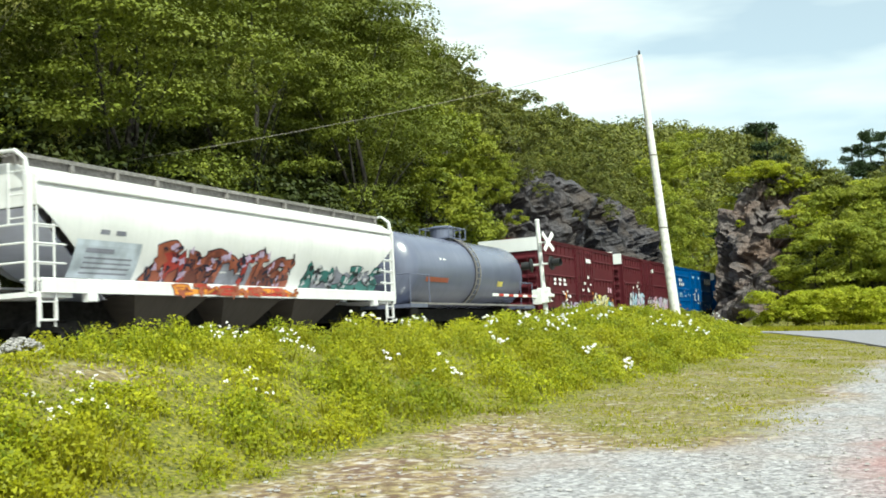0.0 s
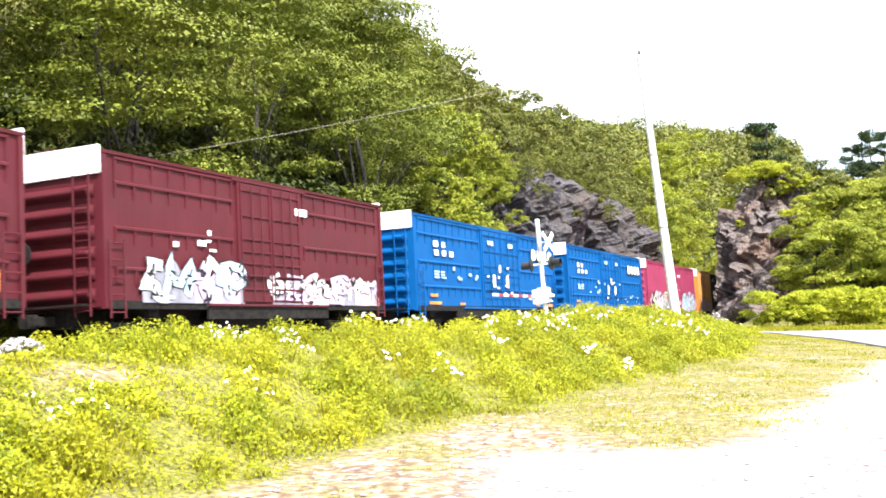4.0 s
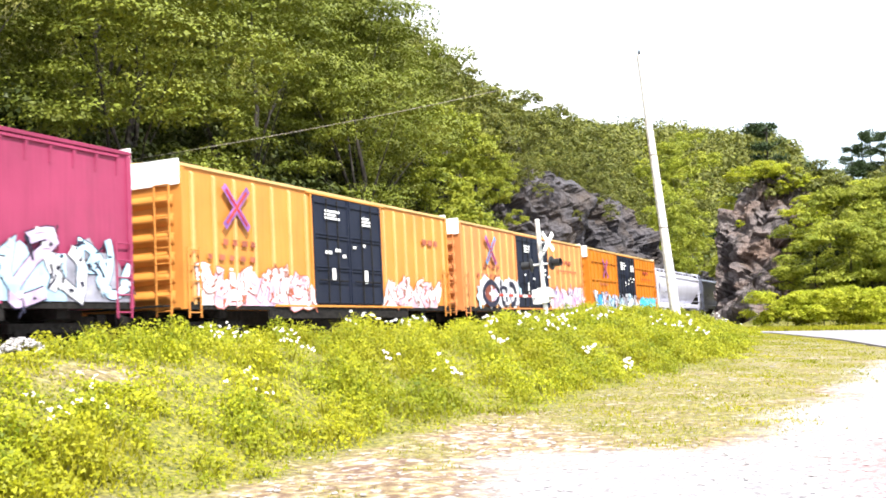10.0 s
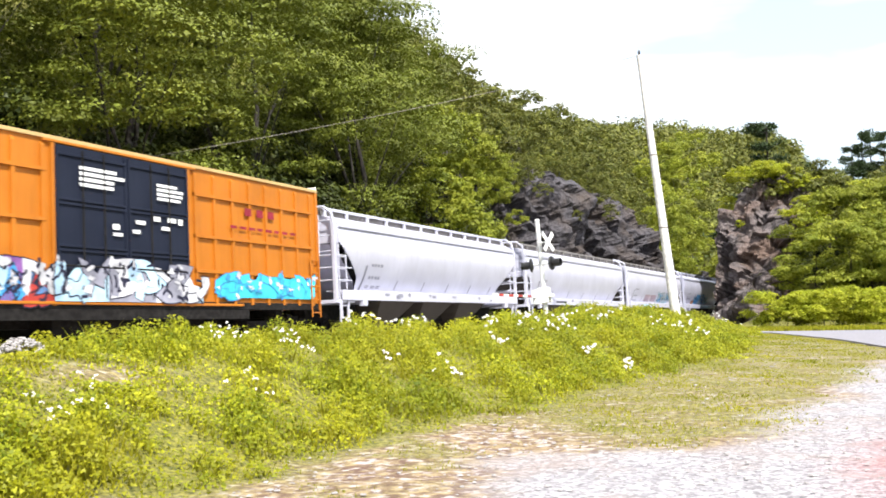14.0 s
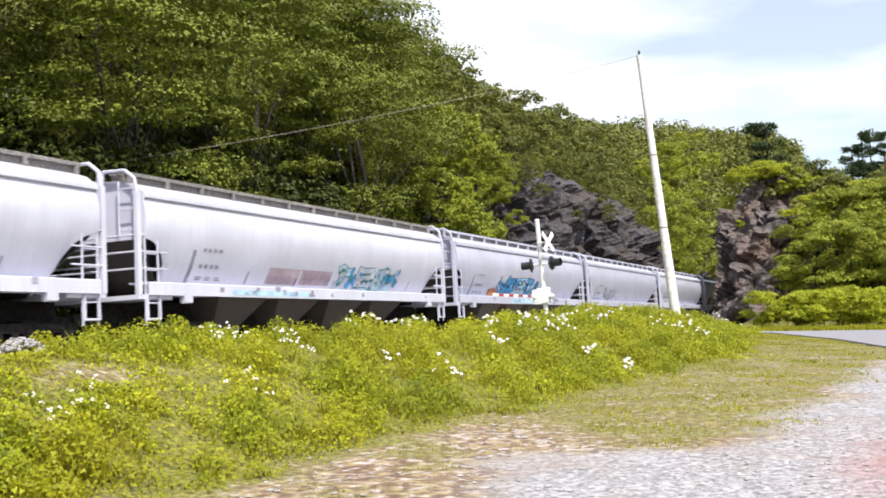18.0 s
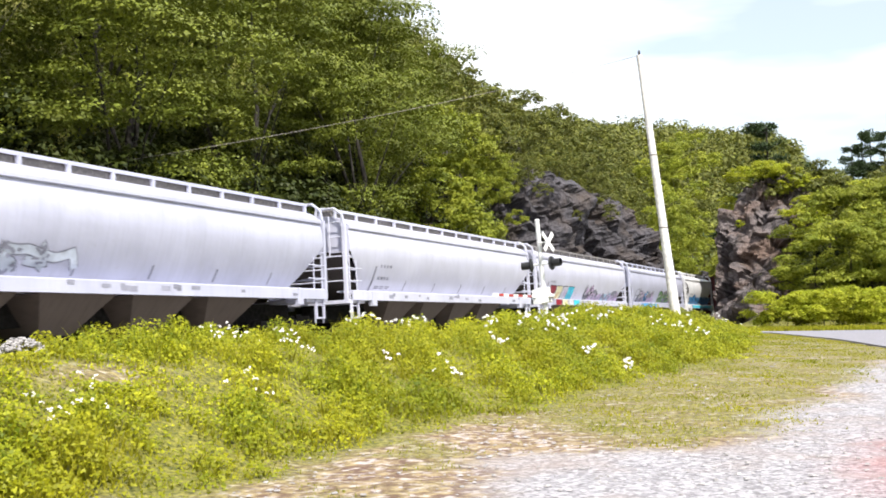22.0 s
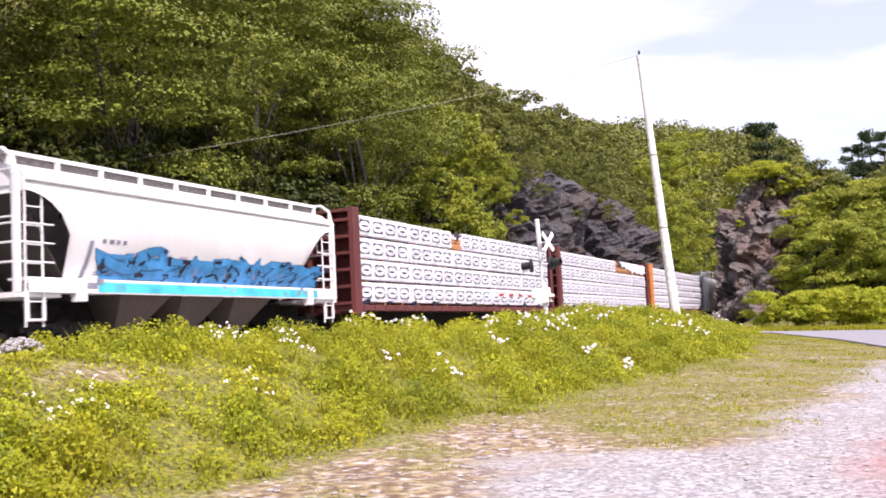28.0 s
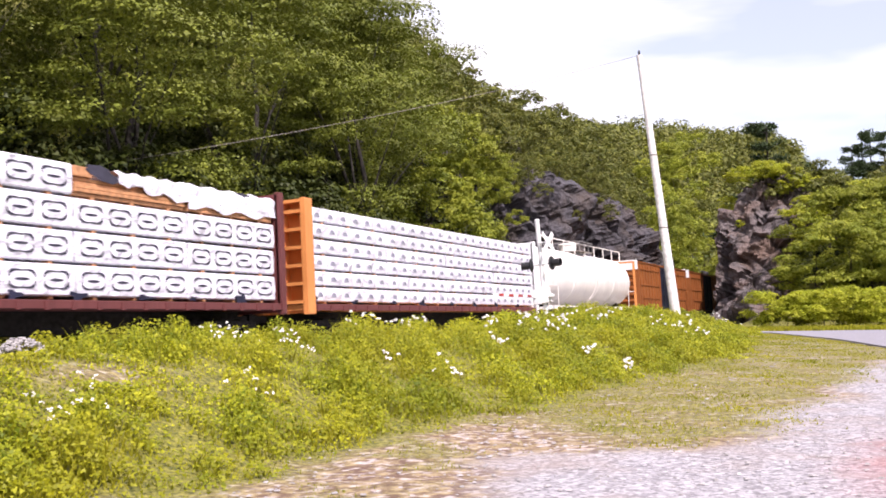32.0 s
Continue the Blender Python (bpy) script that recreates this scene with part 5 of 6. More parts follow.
def hopper(u0, u1, label, mat, bays=4, rail_open=True, tall=0.0, square_end=False, diagonal=False, crescent=False, chute_mat=None):
    """A covered hopper: bulging sides, roof walk, side sills, open ends and chutes below."""
    car, L, uc = car_thing("covered_hopper", label, u0, u1, "freight train cars")
    h = L / 2
    run = 1.7 if square_end else 1.45 if diagonal or crescent else 0.98
    top = 3.05 if square_end else 3.3 if crescent else 2.85 if diagonal else 2.6
    # body shell
    ys, zb = [], []
    for k in range(9):
        q = k / 8
        ys.append(-h + 0.22 + run * (1 - math.cos(q * math.pi / 2)))
    inner = [-y for y in ys[::-1]]
    stations = ys + list(np.linspace(ys[-1], inner[0], 8)[1:-1]) + inner
    roof = [(1.42, 3.55), (1.47, 3.58), (1.47, 3.63), (1.38, 3.66), (1.2, 3.80), (0.9, 3.90), (0.0, 3.98)]
    verts, faces, rows = [], [], []
    for y in stations:
        dy = min(y + h - 0.22, h - 0.22 - y)
        q = min(1, dy / run)
        foot = 1.85 if square_end else 1.40
        z_low = foot + (top - foot) * ((1 - q) if square_end or diagonal else math.sqrt(max(0.0, 1 - q * q))) if q < 1 else 1.40
        zs = np.linspace(z_low, 3.55, 12)
        row = [(hop_side(z), y, float(z)) for z in zs] + [(x, y, z + (tall if z > 3.7 else 0)) for x, z in roof[1:]]
        row = row + [(-x, yy, z) for x, yy, z in row[-2::-1]]
        rows.append(len(verts))
        verts += row
    m = len(row)
    for a, b in zip(rows, rows[1:]):
        faces += [(a + i, a + i + 1, b + i + 1, b + i) for i in range(m - 1)]
    faces += [tuple(rows[0] + i for i in range(m)), tuple(rows[-1] + i for i in range(m - 1, -1, -1))]
    body = Form().add(verts, faces)
    me = body.mesh("body", mat)
    bm = bmesh.new()
    bm.from_mesh(me)
    bmesh.ops.recalc_face_normals(bm, faces=bm.faces)
    bm.to_mesh(me)
    bm.free()
    me.shade_smooth()
    me.set_sharp_from_angle(angle=radians(32))
    part("body", me, mat, car)
    # sloped end sheets; dark chute steel paints the shade in the open ends
    for s in (-1, 1):
        y0, y1 = s * (h - 0.25), s * (h - 0.25 - run * (1.45 if square_end else 1.25))
        sl = Form().add([(-1.3, y0, top - 0.02), (1.3, y0, top - 0.02), (0.78, y1, 1.3), (-0.78, y1, 1.3), (-1.3, y0 - s * 0.05, top - 0.02), (1.3, y0 - s * 0.05, top - 0.02), (0.78, y1 - s * 0.05, 1.3), (-0.78, y1 - s * 0.05, 1.3)],
                        [(0, 1, 2, 3), (4, 7, 6, 5), (0, 3, 7, 4), (1, 5, 6, 2), (0, 4, 5, 1), (3, 2, 6, 7)])
        part("end_slope_sheet", sl, GREYISH if square_end else CHUTE, car, "grey sloping end sheet" if square_end else "sloping end sheet darkened for the shade")
    # side sills
    for s in (-1, 1):
        f = Form()
        f.bar([(s * 1.55, 1.37), (s * 1.55, 1.63), (s * 1.50, 1.66), (s * 0.98, 1.66), (s * 0.98, 1.62), (s * 1.50, 1.60), (s * 1.50, 1.40), (s * 1.42, 1.37)][::s], -h + 0.25, h - 0.25)
        part("side_sill", f, mat, car)
        for e in (-1, 1):
            bol = Form().box(s * 1.5 - 0.09, s * 1.5 + 0.06, e * (h - 1.55) - 0.14, e * (h - 1.55) + 0.14, 1.2, 1.66, 0.02)
            part("jacking_pad", bol, mat, car)
    # roof eave band and walk
    eave_line = Form().bar([(1.46, 3.49), (1.50, 3.51), (1.50, 3.59), (1.46, 3.61)], -h + 0.24, h - 0.24)
    part("roof_edge", eave_line, mat, car)
    zw = 4.0 + tall
    for x in (-0.75, 0.75):
        walkway = Form()
        for k in range(3):
            walkway.box(x - 0.2 + k * 0.15, x - 0.1 + k * 0.15, -h + 0.2, h - 0.2, zw + 0.06, zw + 0.1)
        n = max(6, round(L / 1.35))
        for k in range(n + 1):
            y = -h + 0.3 + (L - 0.6) * k / n
            walkway.box(x - 0.22, x + 0.24, y - 0.03, y + 0.03, zw - 0.14, zw + 0.06)
        part("roof_walk", walkway, GRATE, car, "dull steel grating roof walk")
    edge = Form().box(0.98, 1.02, -h + 0.2, h - 0.2, zw + 0.04, zw + 0.12)
    n = max(6, round(L / 1.35))
    for k in range(n + 1):
        y = -h + 0.3 + (L - 0.6) * k / n
        edge.box(0.96, 1.03, y - 0.045, y + 0.045, zw - 0.16, zw + 0.1)
    part("walk_edge", edge, mat if rail_open else GRATE, car)
    part("toe_board", Form().box(0.90, 0.93, -h + 0.2, h - 0.2, zw - 0.13, zw + 0.1), GRATE, car, "dull grey grating edge")
    y = -h + 1.2
    while y < h - 1.2:
        part("hatch_cover", Form().box(-0.42, 0.42, y, y + 1.05, zw - 0.06, zw + 0.1, 0.03), mat, car)
        y += 1.2
    # end frames: corner posts, ladders, cross rails, platform
    for e in (-1, 1):
        y = e * (h - 0.06)
        for x in (-1.42, 1.42):
            post = Form().box(x - 0.05, x + 0.05, y - 0.06, y + 0.06, 1.37, 3.61, 0.01)
            part("corner_post", post, mat, car)
        part("ladder", ladder(Form(), 1.44, e * (h - 0.45), 0.72, 3.64), mat, car, "steel side ladder")
        part("ladder", ladder(Form(), 1.12, y, 2.68, 3.88, along_y=False, step=0.45), mat, car, "steel end ladder")
        rails = Form()
        for z in (1.95, 2.32, 2.68):
            rails.tube((-1.42, y, z), (1.42, y, z), 0.022, 6)
            rails.tube((1.45, y, z), (1.45, e * (h - 0.95), z), 0.02, 6)
        part("end_railing", rails, mat, car)
        hoop = Form().path([(1.42, y, 3.6), (1.36, y, 3.91 + tall), (1.1, y, 4.11 + tall), (0.5, y, 4.13 + tall), (0.45, y, 3.88 + tall)], 0.04, 8)
        part("roof_hoop", hoop, mat, car, "bent pipe over the ladder top")
        plat = Form().box(-1.45, 1.45, min(e * (h - 1.1), e * h), max(e * (h - 1.1), e * h), 1.28, 1.38, 0.01)
        part("end_platform", plat, mat, car)
        stirrup = Form().path([(1.48, e * (h - 0.25), 1.37), (1.48, e * (h - 0.25), 0.85), (1.48, e * (h - 0.65), 0.85), (1.48, e * (h - 0.65), 1.37)], 0.025, 6)
        part("stirrup_step", stirrup, mat, car)
        part("air_tank", Form().tube((-0.9, e * (h - 0.55), 1.62), (-0.1, e * (h - 0.55), 1.62), 0.2, 12), mat, car, smooth=True)
    # discharge chutes
    span = (L - 5.6) / bays
    for k in range(bays):
        yc = -h + 2.8 + span * (k + 0.5)
        w0, w1 = span * 0.40, span * 0.16
        ch = Form().add([(-1.25, yc - w0, 1.38), (1.25, yc - w0, 1.38), (1.25, yc + w0, 1.38), (-1.25, yc + w0, 1.38),
                         (-0.55, yc - w1, 0.55), (0.55, yc - w1, 0.55), (0.55, yc + w1, 0.55), (-0.55, yc + w1, 0.55)],
                        [(0, 3, 2, 1), (4, 5, 6, 7), (0, 1, 5, 4), (1, 2, 6, 5), (2, 3, 7, 6), (3, 0, 4, 7)])
        chute = part("discharge_chute", ch, chute_mat or CHUTE, car, "dusty sloping discharge chute")
        part("outlet_gate", Form().box(-0.6, 0.6, yc - w1 - 0.1, yc + w1 + 0.1, 0.42, 0.56, 0.01), IRON, chute)
    part("centre_sill", Form().box(-0.25, 0.25, -h + 0.2, h - 0.2, 0.75, 1.3), IRON, car)
    running_gear(car, L, 1.6)
    return car, uc


def tank_car(u0, u1, label, mat, radius, mid, style):
    car, L, uc = car_thing("tank_car", label, u0, u1, "freight train cars")
    h, r = L / 2, radius
    prof = []
    for k in range(9):
        a = k / 8 * math.pi / 2
        prof.append((max(0.01, r * math.sin(a)), -h + 0.35 + 0.75 * (1 - math.cos(a))))
    prof = prof + [(q, -y) for q, y in prof[::-1]]
    part("tank", Form().turned(prof, 1, (0, 0, mid), 48), mat, car, smooth=True)
    for y in (0.0,) if style == "grey" else (-h * 0.45, 0.0, h * 0.45):
        part("jacket_band", Form().turned([(r + 0.003, y - 0.16), (r + 0.014, y - 0.15), (r + 0.014, y + 0.15), (r + 0.003, y + 0.16)], 1, (0, 0, mid), 48), INK if style == "grey" else mat, car, "painted band round the tank", True)
    sill = Form()
    for s in (-1, 1):
        sill.bar([(s * 1.45 - 0.03, 1.28), (s * 1.45 + 0.03, 1.28), (s * 1.45 + 0.03, 1.35), (s * 1.45 - 0.03, 1.35)], -h + 0.1, h - 0.1)
    part("side_sill", sill, GRATE if style == "grey" else mat, car, "pale side rail")
    for e in (-1, 1):
        part("end_platform", Form().box(-1.5, 1.5, min(e * h, e * (h - 1.3)), max(e * h, e * (h - 1.3)), 1.18, 1.3), mat, car)
        part("saddle", Form().box(-0.75, 0.75, e * (h - 1.8) - 0.3, e * (h - 1.8) + 0.3, 0.95, mid - r * 0.55), IRON, car)
        rail = Form()
        yA, yB = e * (h - 0.1), e * (h - 1.6)
        rail.path([(1.45, yA, 1.3), (1.45, yA, 2.3), (1.45, yB, 2.3), (1.45, yB, 1.3)], 0.017, 6)
        rail.path([(-1.45, yA, 1.3), (-1.45, yA, 2.3), (1.45, yA, 2.3)], 0.017, 6)
        part("hand_rail", rail, mat, car, "thin pipe hand rail")
    dome = Form().turned([(0.46, mid + r - 0.15), (0.46, mid + r + 0.4), (0.5, mid + r + 0.41), (0.5, mid + r + 0.46), (0.42, mid + r + 0.52), (0.1, mid + r + 0.54)], 2, (0, -0.1, 0), 20)
    part("valve_dome", dome, mat, car, "round valve housing on the tank top")
    px, py, ph = (0.62, 0.8, 0.42) if style == "grey" else (1.0, 1.2, 0.5)
    deck = Form().box(-px, px, -py, py, mid + r - 0.02, mid + r + 0.03)
    part("top_platform", deck, mat if style == "grey" else STEEL, car)
    cage = Form()
    for x in (-px, px):
        for y in (-py, -py / 3, py / 3, py):
            cage.tube((x, y, mid + r), (x, y, mid + r + ph), 0.025, 6)
        cage.tube((x, -py, mid + r + ph), (x, py, mid + r + ph), 0.025, 6)
    for y in (-py, py):
        cage.tube((-px, y, mid + r + ph), (px, y, mid + r + ph), 0.025, 6)
    part("platform_rail", cage, mat if style == "grey" else GRATE, car, "pipe railing round the top platform")
    climb = Form()
    bend = [(math.cos(a) * (r + 0.09), mid + math.sin(a) * (r + 0.09)) for a in np.linspace(-0.95, 1.2, 15)]
    for y in (-0.2, 0.2):
        climb.path([(x, y, z) for x, z in bend], 0.024, 6)
    for x, z in bend:
        climb.tube((x, -0.2, z), (x, 0.2, z), 0.018, 6)
    part("ladder", climb, GRATE if style == "grey" else mat, car, "curved ladder up the tank side")
    part("centre_sill", Form().box(-0.3, 0.3, -h + 0.1, h - 0.1, 0.75, 1.2), IRON, car)
    part("bottom_outlet", Form().tube((0, 0, 0.6), (0, 0, mid - r + 0.1), 0.18, 12), IRON, car)
    if style == "white":
        # end cage of orange pipework, and a walkway rail along the top
        cagef = Form()
        for x in (-1.5, 1.5):
            cagef.box(x - 0.06, x + 0.06, h - 0.12, h, 1.2, 4.15)
        cagef.box(-1.5, 1.5, h - 0.12, h, 4.05, 4.15)
        part("end_frame", cagef, BEAMORANGE, car, "orange end frame")
        wr = Form()
        for k in range(9):
            y = -h + 1.0 + (L - 2) * k / 8
            wr.tube((0.9, y, mid + r - 0.2), (0.9, y, mid + r + 0.38), 0.03, 6)
        wr.tube((0.9, -h + 1, mid + r + 0.38), (0.9, h - 1, mid + r + 0.38), 0.03, 6)
        part("walk_rail", wr, mat, car)
    running_gear(car, L, 1.6)
    return car, uc


def printed_mark(w, tall, style):
    """One printed mark: a framed oval with a bar through it, or a faint wedge."""
    f = Form()
    if style == "oval":
        a, b = w * 0.38, tall * 0.32
        for q in (-1, 1):
            # an upper and a lower bracket with heavy rounded corners
            pts = [(-a, q * b * 0.2), (-a, q * b * 0.62), (-a * 0.82, q * b * 0.95), (-a * 0.45, q * b), (0, q * b * 0.92), (a * 0.45, q * b), (a * 0.82, q * b * 0.95), (a, q * b * 0.62), (a, q * b * 0.2)]
            thick = [0.55, 1.0, 1.25, 0.8, 0.6, 0.8, 1.25, 1.0, 0.55]
            m = len(pts)
            verts = [(0, y, z) for y, z in pts] + [(0, y * (1 - 0.13 * k), z * (1 - 0.22 * k)) for (y, z), k in zip(pts, thick)]
            faces = [(k, k + 1, m + k + 1, m + k) for k in range(m - 1)]
            f.add(verts, faces if q < 0 else [g[::-1] for g in faces])
        f.add([(0, -a * 0.5, -b * 0.12), (0, 0, -b * 0.2), (0, a * 0.5, -b * 0.12), (0, a * 0.55, b * 0.06), (0, 0, b * 0.14), (0, -a * 0.55, b * 0.06)], [(0, 1, 2, 3, 4, 5)])
        return f.mesh("printed_mark", INK)
    f.add([(0, -w * 0.2, -0.07), (0, w * 0.2, -0.07), (0, w * 0.12, 0.05), (0, -w * 0.12, 0.05)], [(0, 1, 2, 3)])
    return f.mesh("printed_mark", INKS["grey"])


def centerbeam(u0, u1, label, mat, seed, style, gaps=(), style2=""):
    """A flat car with end bulkheads, a middle wall and stacks of wrapped lumber."""
    car, L, uc = car_thing("lumber_flatcar", label, u0, u1, "freight train cars")
    rng = random.Random(seed)
    h = L / 2
    deck = Form().box(-1.45, 1.45, -h, h, 1.08, 1.22, 0.01)
    part("deck", deck, mat, car)
    for s in (-1, 1):
        sill = Form().box(s * 1.5 - 0.04, s * 1.5 + 0.04, -h, h, 1.06, 1.23, 0.01)
        part("side_sill", sill, RUSTY, car)
        pocket = Form().box(s * 1.5 + s * 0.04 - 0.005, s * 1.5 + s * 0.04 + 0.025, -0.06, 0.06, 1.04, 1.2).mesh("stake_pocket", RUSTY)
        for k in range(26):
            part("stake_pocket", pocket, RUSTY, car, m=pose(0, -h + 0.5 + (L - 1) * k / 25, 0))
    part("centre_sill", Form().box(-0.3, 0.3, -h + 0.3, h - 0.3, 0.6, 1.08), IRON, car)
    part("centre_wall", Form().box(-0.06, 0.06, -h + 0.4, h - 0.4, 1.22, 3.95), mat, car)
    for s in (-1, 1):
        y = s * (h - 0.02)
        mat = GALVA if style == "bars" and s > 0 else mat
        back = 0.26 if s < 0 else 0.0
        bh = Form().box(-1.5, 1.5, min(y - s * back, y - s * (back + 0.1)), max(y - s * back, y - s * (back + 0.1)), 1.0, 4.1, 0.01)
        part("bulkhead", bh, mat, car, "steel end bulkhead")
        for x in (-0.75, 0.0, 0.75):
            part("bulkhead_rib", Form().box(x - 0.07, x + 0.07, min(y - s * back, y + s * 0.06), max(y - s * back, y + s * 0.06), 1.0, 4.11), mat, car)
        for z in (1.25, 1.75, 2.25, 2.75, 3.25, 3.75, 4.04):
            part("bulkhead_rib", Form().box(-1.42, 1.42, min(y - s * back, y + s * 0.1), max(y - s * back, y + s * 0.1), z, z + 0.09, 0.01), mat, car)
        for x in (-1.5, 1.5):
            part("bulkhead_post", Form().box(x - 0.07, x + 0.08, min(y - s * (0.3 if s < 0 else 0.1), y + s * 0.1), max(y - s * (0.3 if s < 0 else 0.1), y + s * 0.1), 0.95, 4.16, 0.02), mat, car)
    levels = 4 if style == "oval" else 6
    ny = 5 if style == "oval" else 4
    z0, z1 = 1.26, 3.98
    lh = (z1 - z0) / levels
    a, b = -h + 0.42, h - 0.16
    mark_mesh = printed_mark((b - a) / ny / (4.15 if style == "oval" else 6.1), lh - 0.1, style)
    for side in (-1, 1):
        for i in range(ny):
            y0, y1 = a + (b - a) * i / ny + 0.025, a + (b - a) * (i + 1) / ny - 0.025
            for j in range(levels):
                za, zb = z0 + lh * j + 0.055, z0 + lh * (j + 1) - 0.004
                dx = rng.uniform(-0.025, 0.02)
                xo = 1.40 + dx
                prof = [(0.09, za), (xo - 0.03, za), (xo, za + 0.03), (xo + 0.012, (za + zb) / 2), (xo, zb - 0.03), (xo - 0.03, zb), (0.09, zb)]
                if side < 0:
                    prof = [(-x, z) for x, z in prof[::-1]]
                bare = side > 0 and (i, j) in gaps
                yl = y0
                if bare:
                    cut = y1 if style2 == "slipped" else y0 + (y1 - y0) * 0.28
                    for k in range(5):
                        zz = za + (zb - za) * 0.62 * k / 5
                        part("lumber_board", Form().box(0.1, xo - rng.uniform(0.02, 0.1), y0 + rng.uniform(0, 0.08), cut - 0.03, zz, zz + (zb - za) * 0.115, 0.008), WOOD, car, "bare sawn board")
                    torn = Form()
                    blob(torn, rng, lambda z: xo - 0.01, y0 + (cut - y0) * (0.24 if i == 3 else 0.55), zb - 0.12, min(0.5, (cut - y0) * 0.3), 0.15, 0.0, 0.4)
                    part("torn_wrapping", torn, INK, car, "dark torn wrapping")
                    if style2 == "slipped":
                        start = 0.36 if i == 3 else 0.0
                        if i == 3:
                            part("lumber_board", Form().box(0.1, xo - 0.02, y0, y0 + (y1 - y0) * 0.15, za + (zb - za) * 0.63, zb - 0.02, 0.01), WOOD, car, "bare sawn board end")
                        n, cols = 16, []
                        for q in range(n + 1):
                            y = y0 + (y1 - y0) * (start + (1.02 - start) * q / n)
                            sag = za + (zb - za) * ((0.62 - 0.42 * q / n if i == 3 else 0.12) + 0.1 * math.sin(q * 1.1 + i) + rng.uniform(-0.04, 0.04))
                            bulge = 0.03 * math.sin(q * 1.7)
                            cols += [(0.2, y, zb + 0.03), (xo - 0.12, y, zb + 0.03 + bulge), (xo + 0.01 + bulge, y, zb - 0.06), (xo + 0.03 - bulge, y, (zb + sag) / 2), (xo + 0.02 + bulge, y, sag)]
                        sheet = Form().add(cols, [(5 * q + k, 5 * q + k + 1, 5 * q + k + 6, 5 * q + k + 5) for q in range(n) for k in range(4)])
                        part("slipped_wrapping", sheet, WRAP, car, "white torn wrapping hanging loose", True)
                        continue
                    yl = cut
                pb = part("wrapped_load", Form().bar(prof, yl, y1), WRAP, car, "white wrapped lumber bundle")
                if side > 0:
                    count = 4 if style == "oval" else 6
                    w = (y1 - y0 - 0.1) / count
                    for q in range(count):
                        yc = y0 + 0.05 + w * (q + 0.5)
                        if yc > yl + 0.3:
                            part("printed_mark", mark_mesh, INK, pb, m=pose(xo + 0.016, yc, (za + zb) / 2))
        # dunnage and straps
        if side > 0:
            slat = Form().box(0.1, 1.36, -0.05, 0.05, -0.003, 0.054).mesh("spacer", WOOD)
            for i in range(ny * 3):
                y = a + (b - a) * (i + 0.5) / (ny * 3)
                for j in range(levels):
                    part("spacer", slat, WOOD, car, m=pose(0, y, z0 + lh * j))
            # dark patches paint the shaded gaps between the wrapping's drapes
            for i in range(ny * 2):
                dark_gap = Form()
                y = a + (b - a) * i / (ny * 2) + rng.uniform(0, 0.4)
                blob(dark_gap, rng, lambda z: 1.43, y, z0 + 0.06, rng.uniform(0.12, 0.3), rng.uniform(0.05, 0.12), 0.0, 0.4)
                part("drape_gap", dark_gap, INKS["dusk"], car, "dark patch for a shaded gap below the wrapping")
    running_gear(car, L, 1.8)
    return car, uc


def small(rng, y0, y1, z0, z1, k):
    return [(rng.uniform(y0, y1), rng.uniform(z0, z1), rng.uniform(0.12, 0.35), rng.uniform(0.06, 0.14)) for _ in range(k)]


LETTERS = (("maroon", "rust", 277.45, 278.33), ("cream", "orange", 278.42, 279.3), ("white", "lilac", 279.4, 280.15), ("cyan", "sky", 280.25, 281.2))


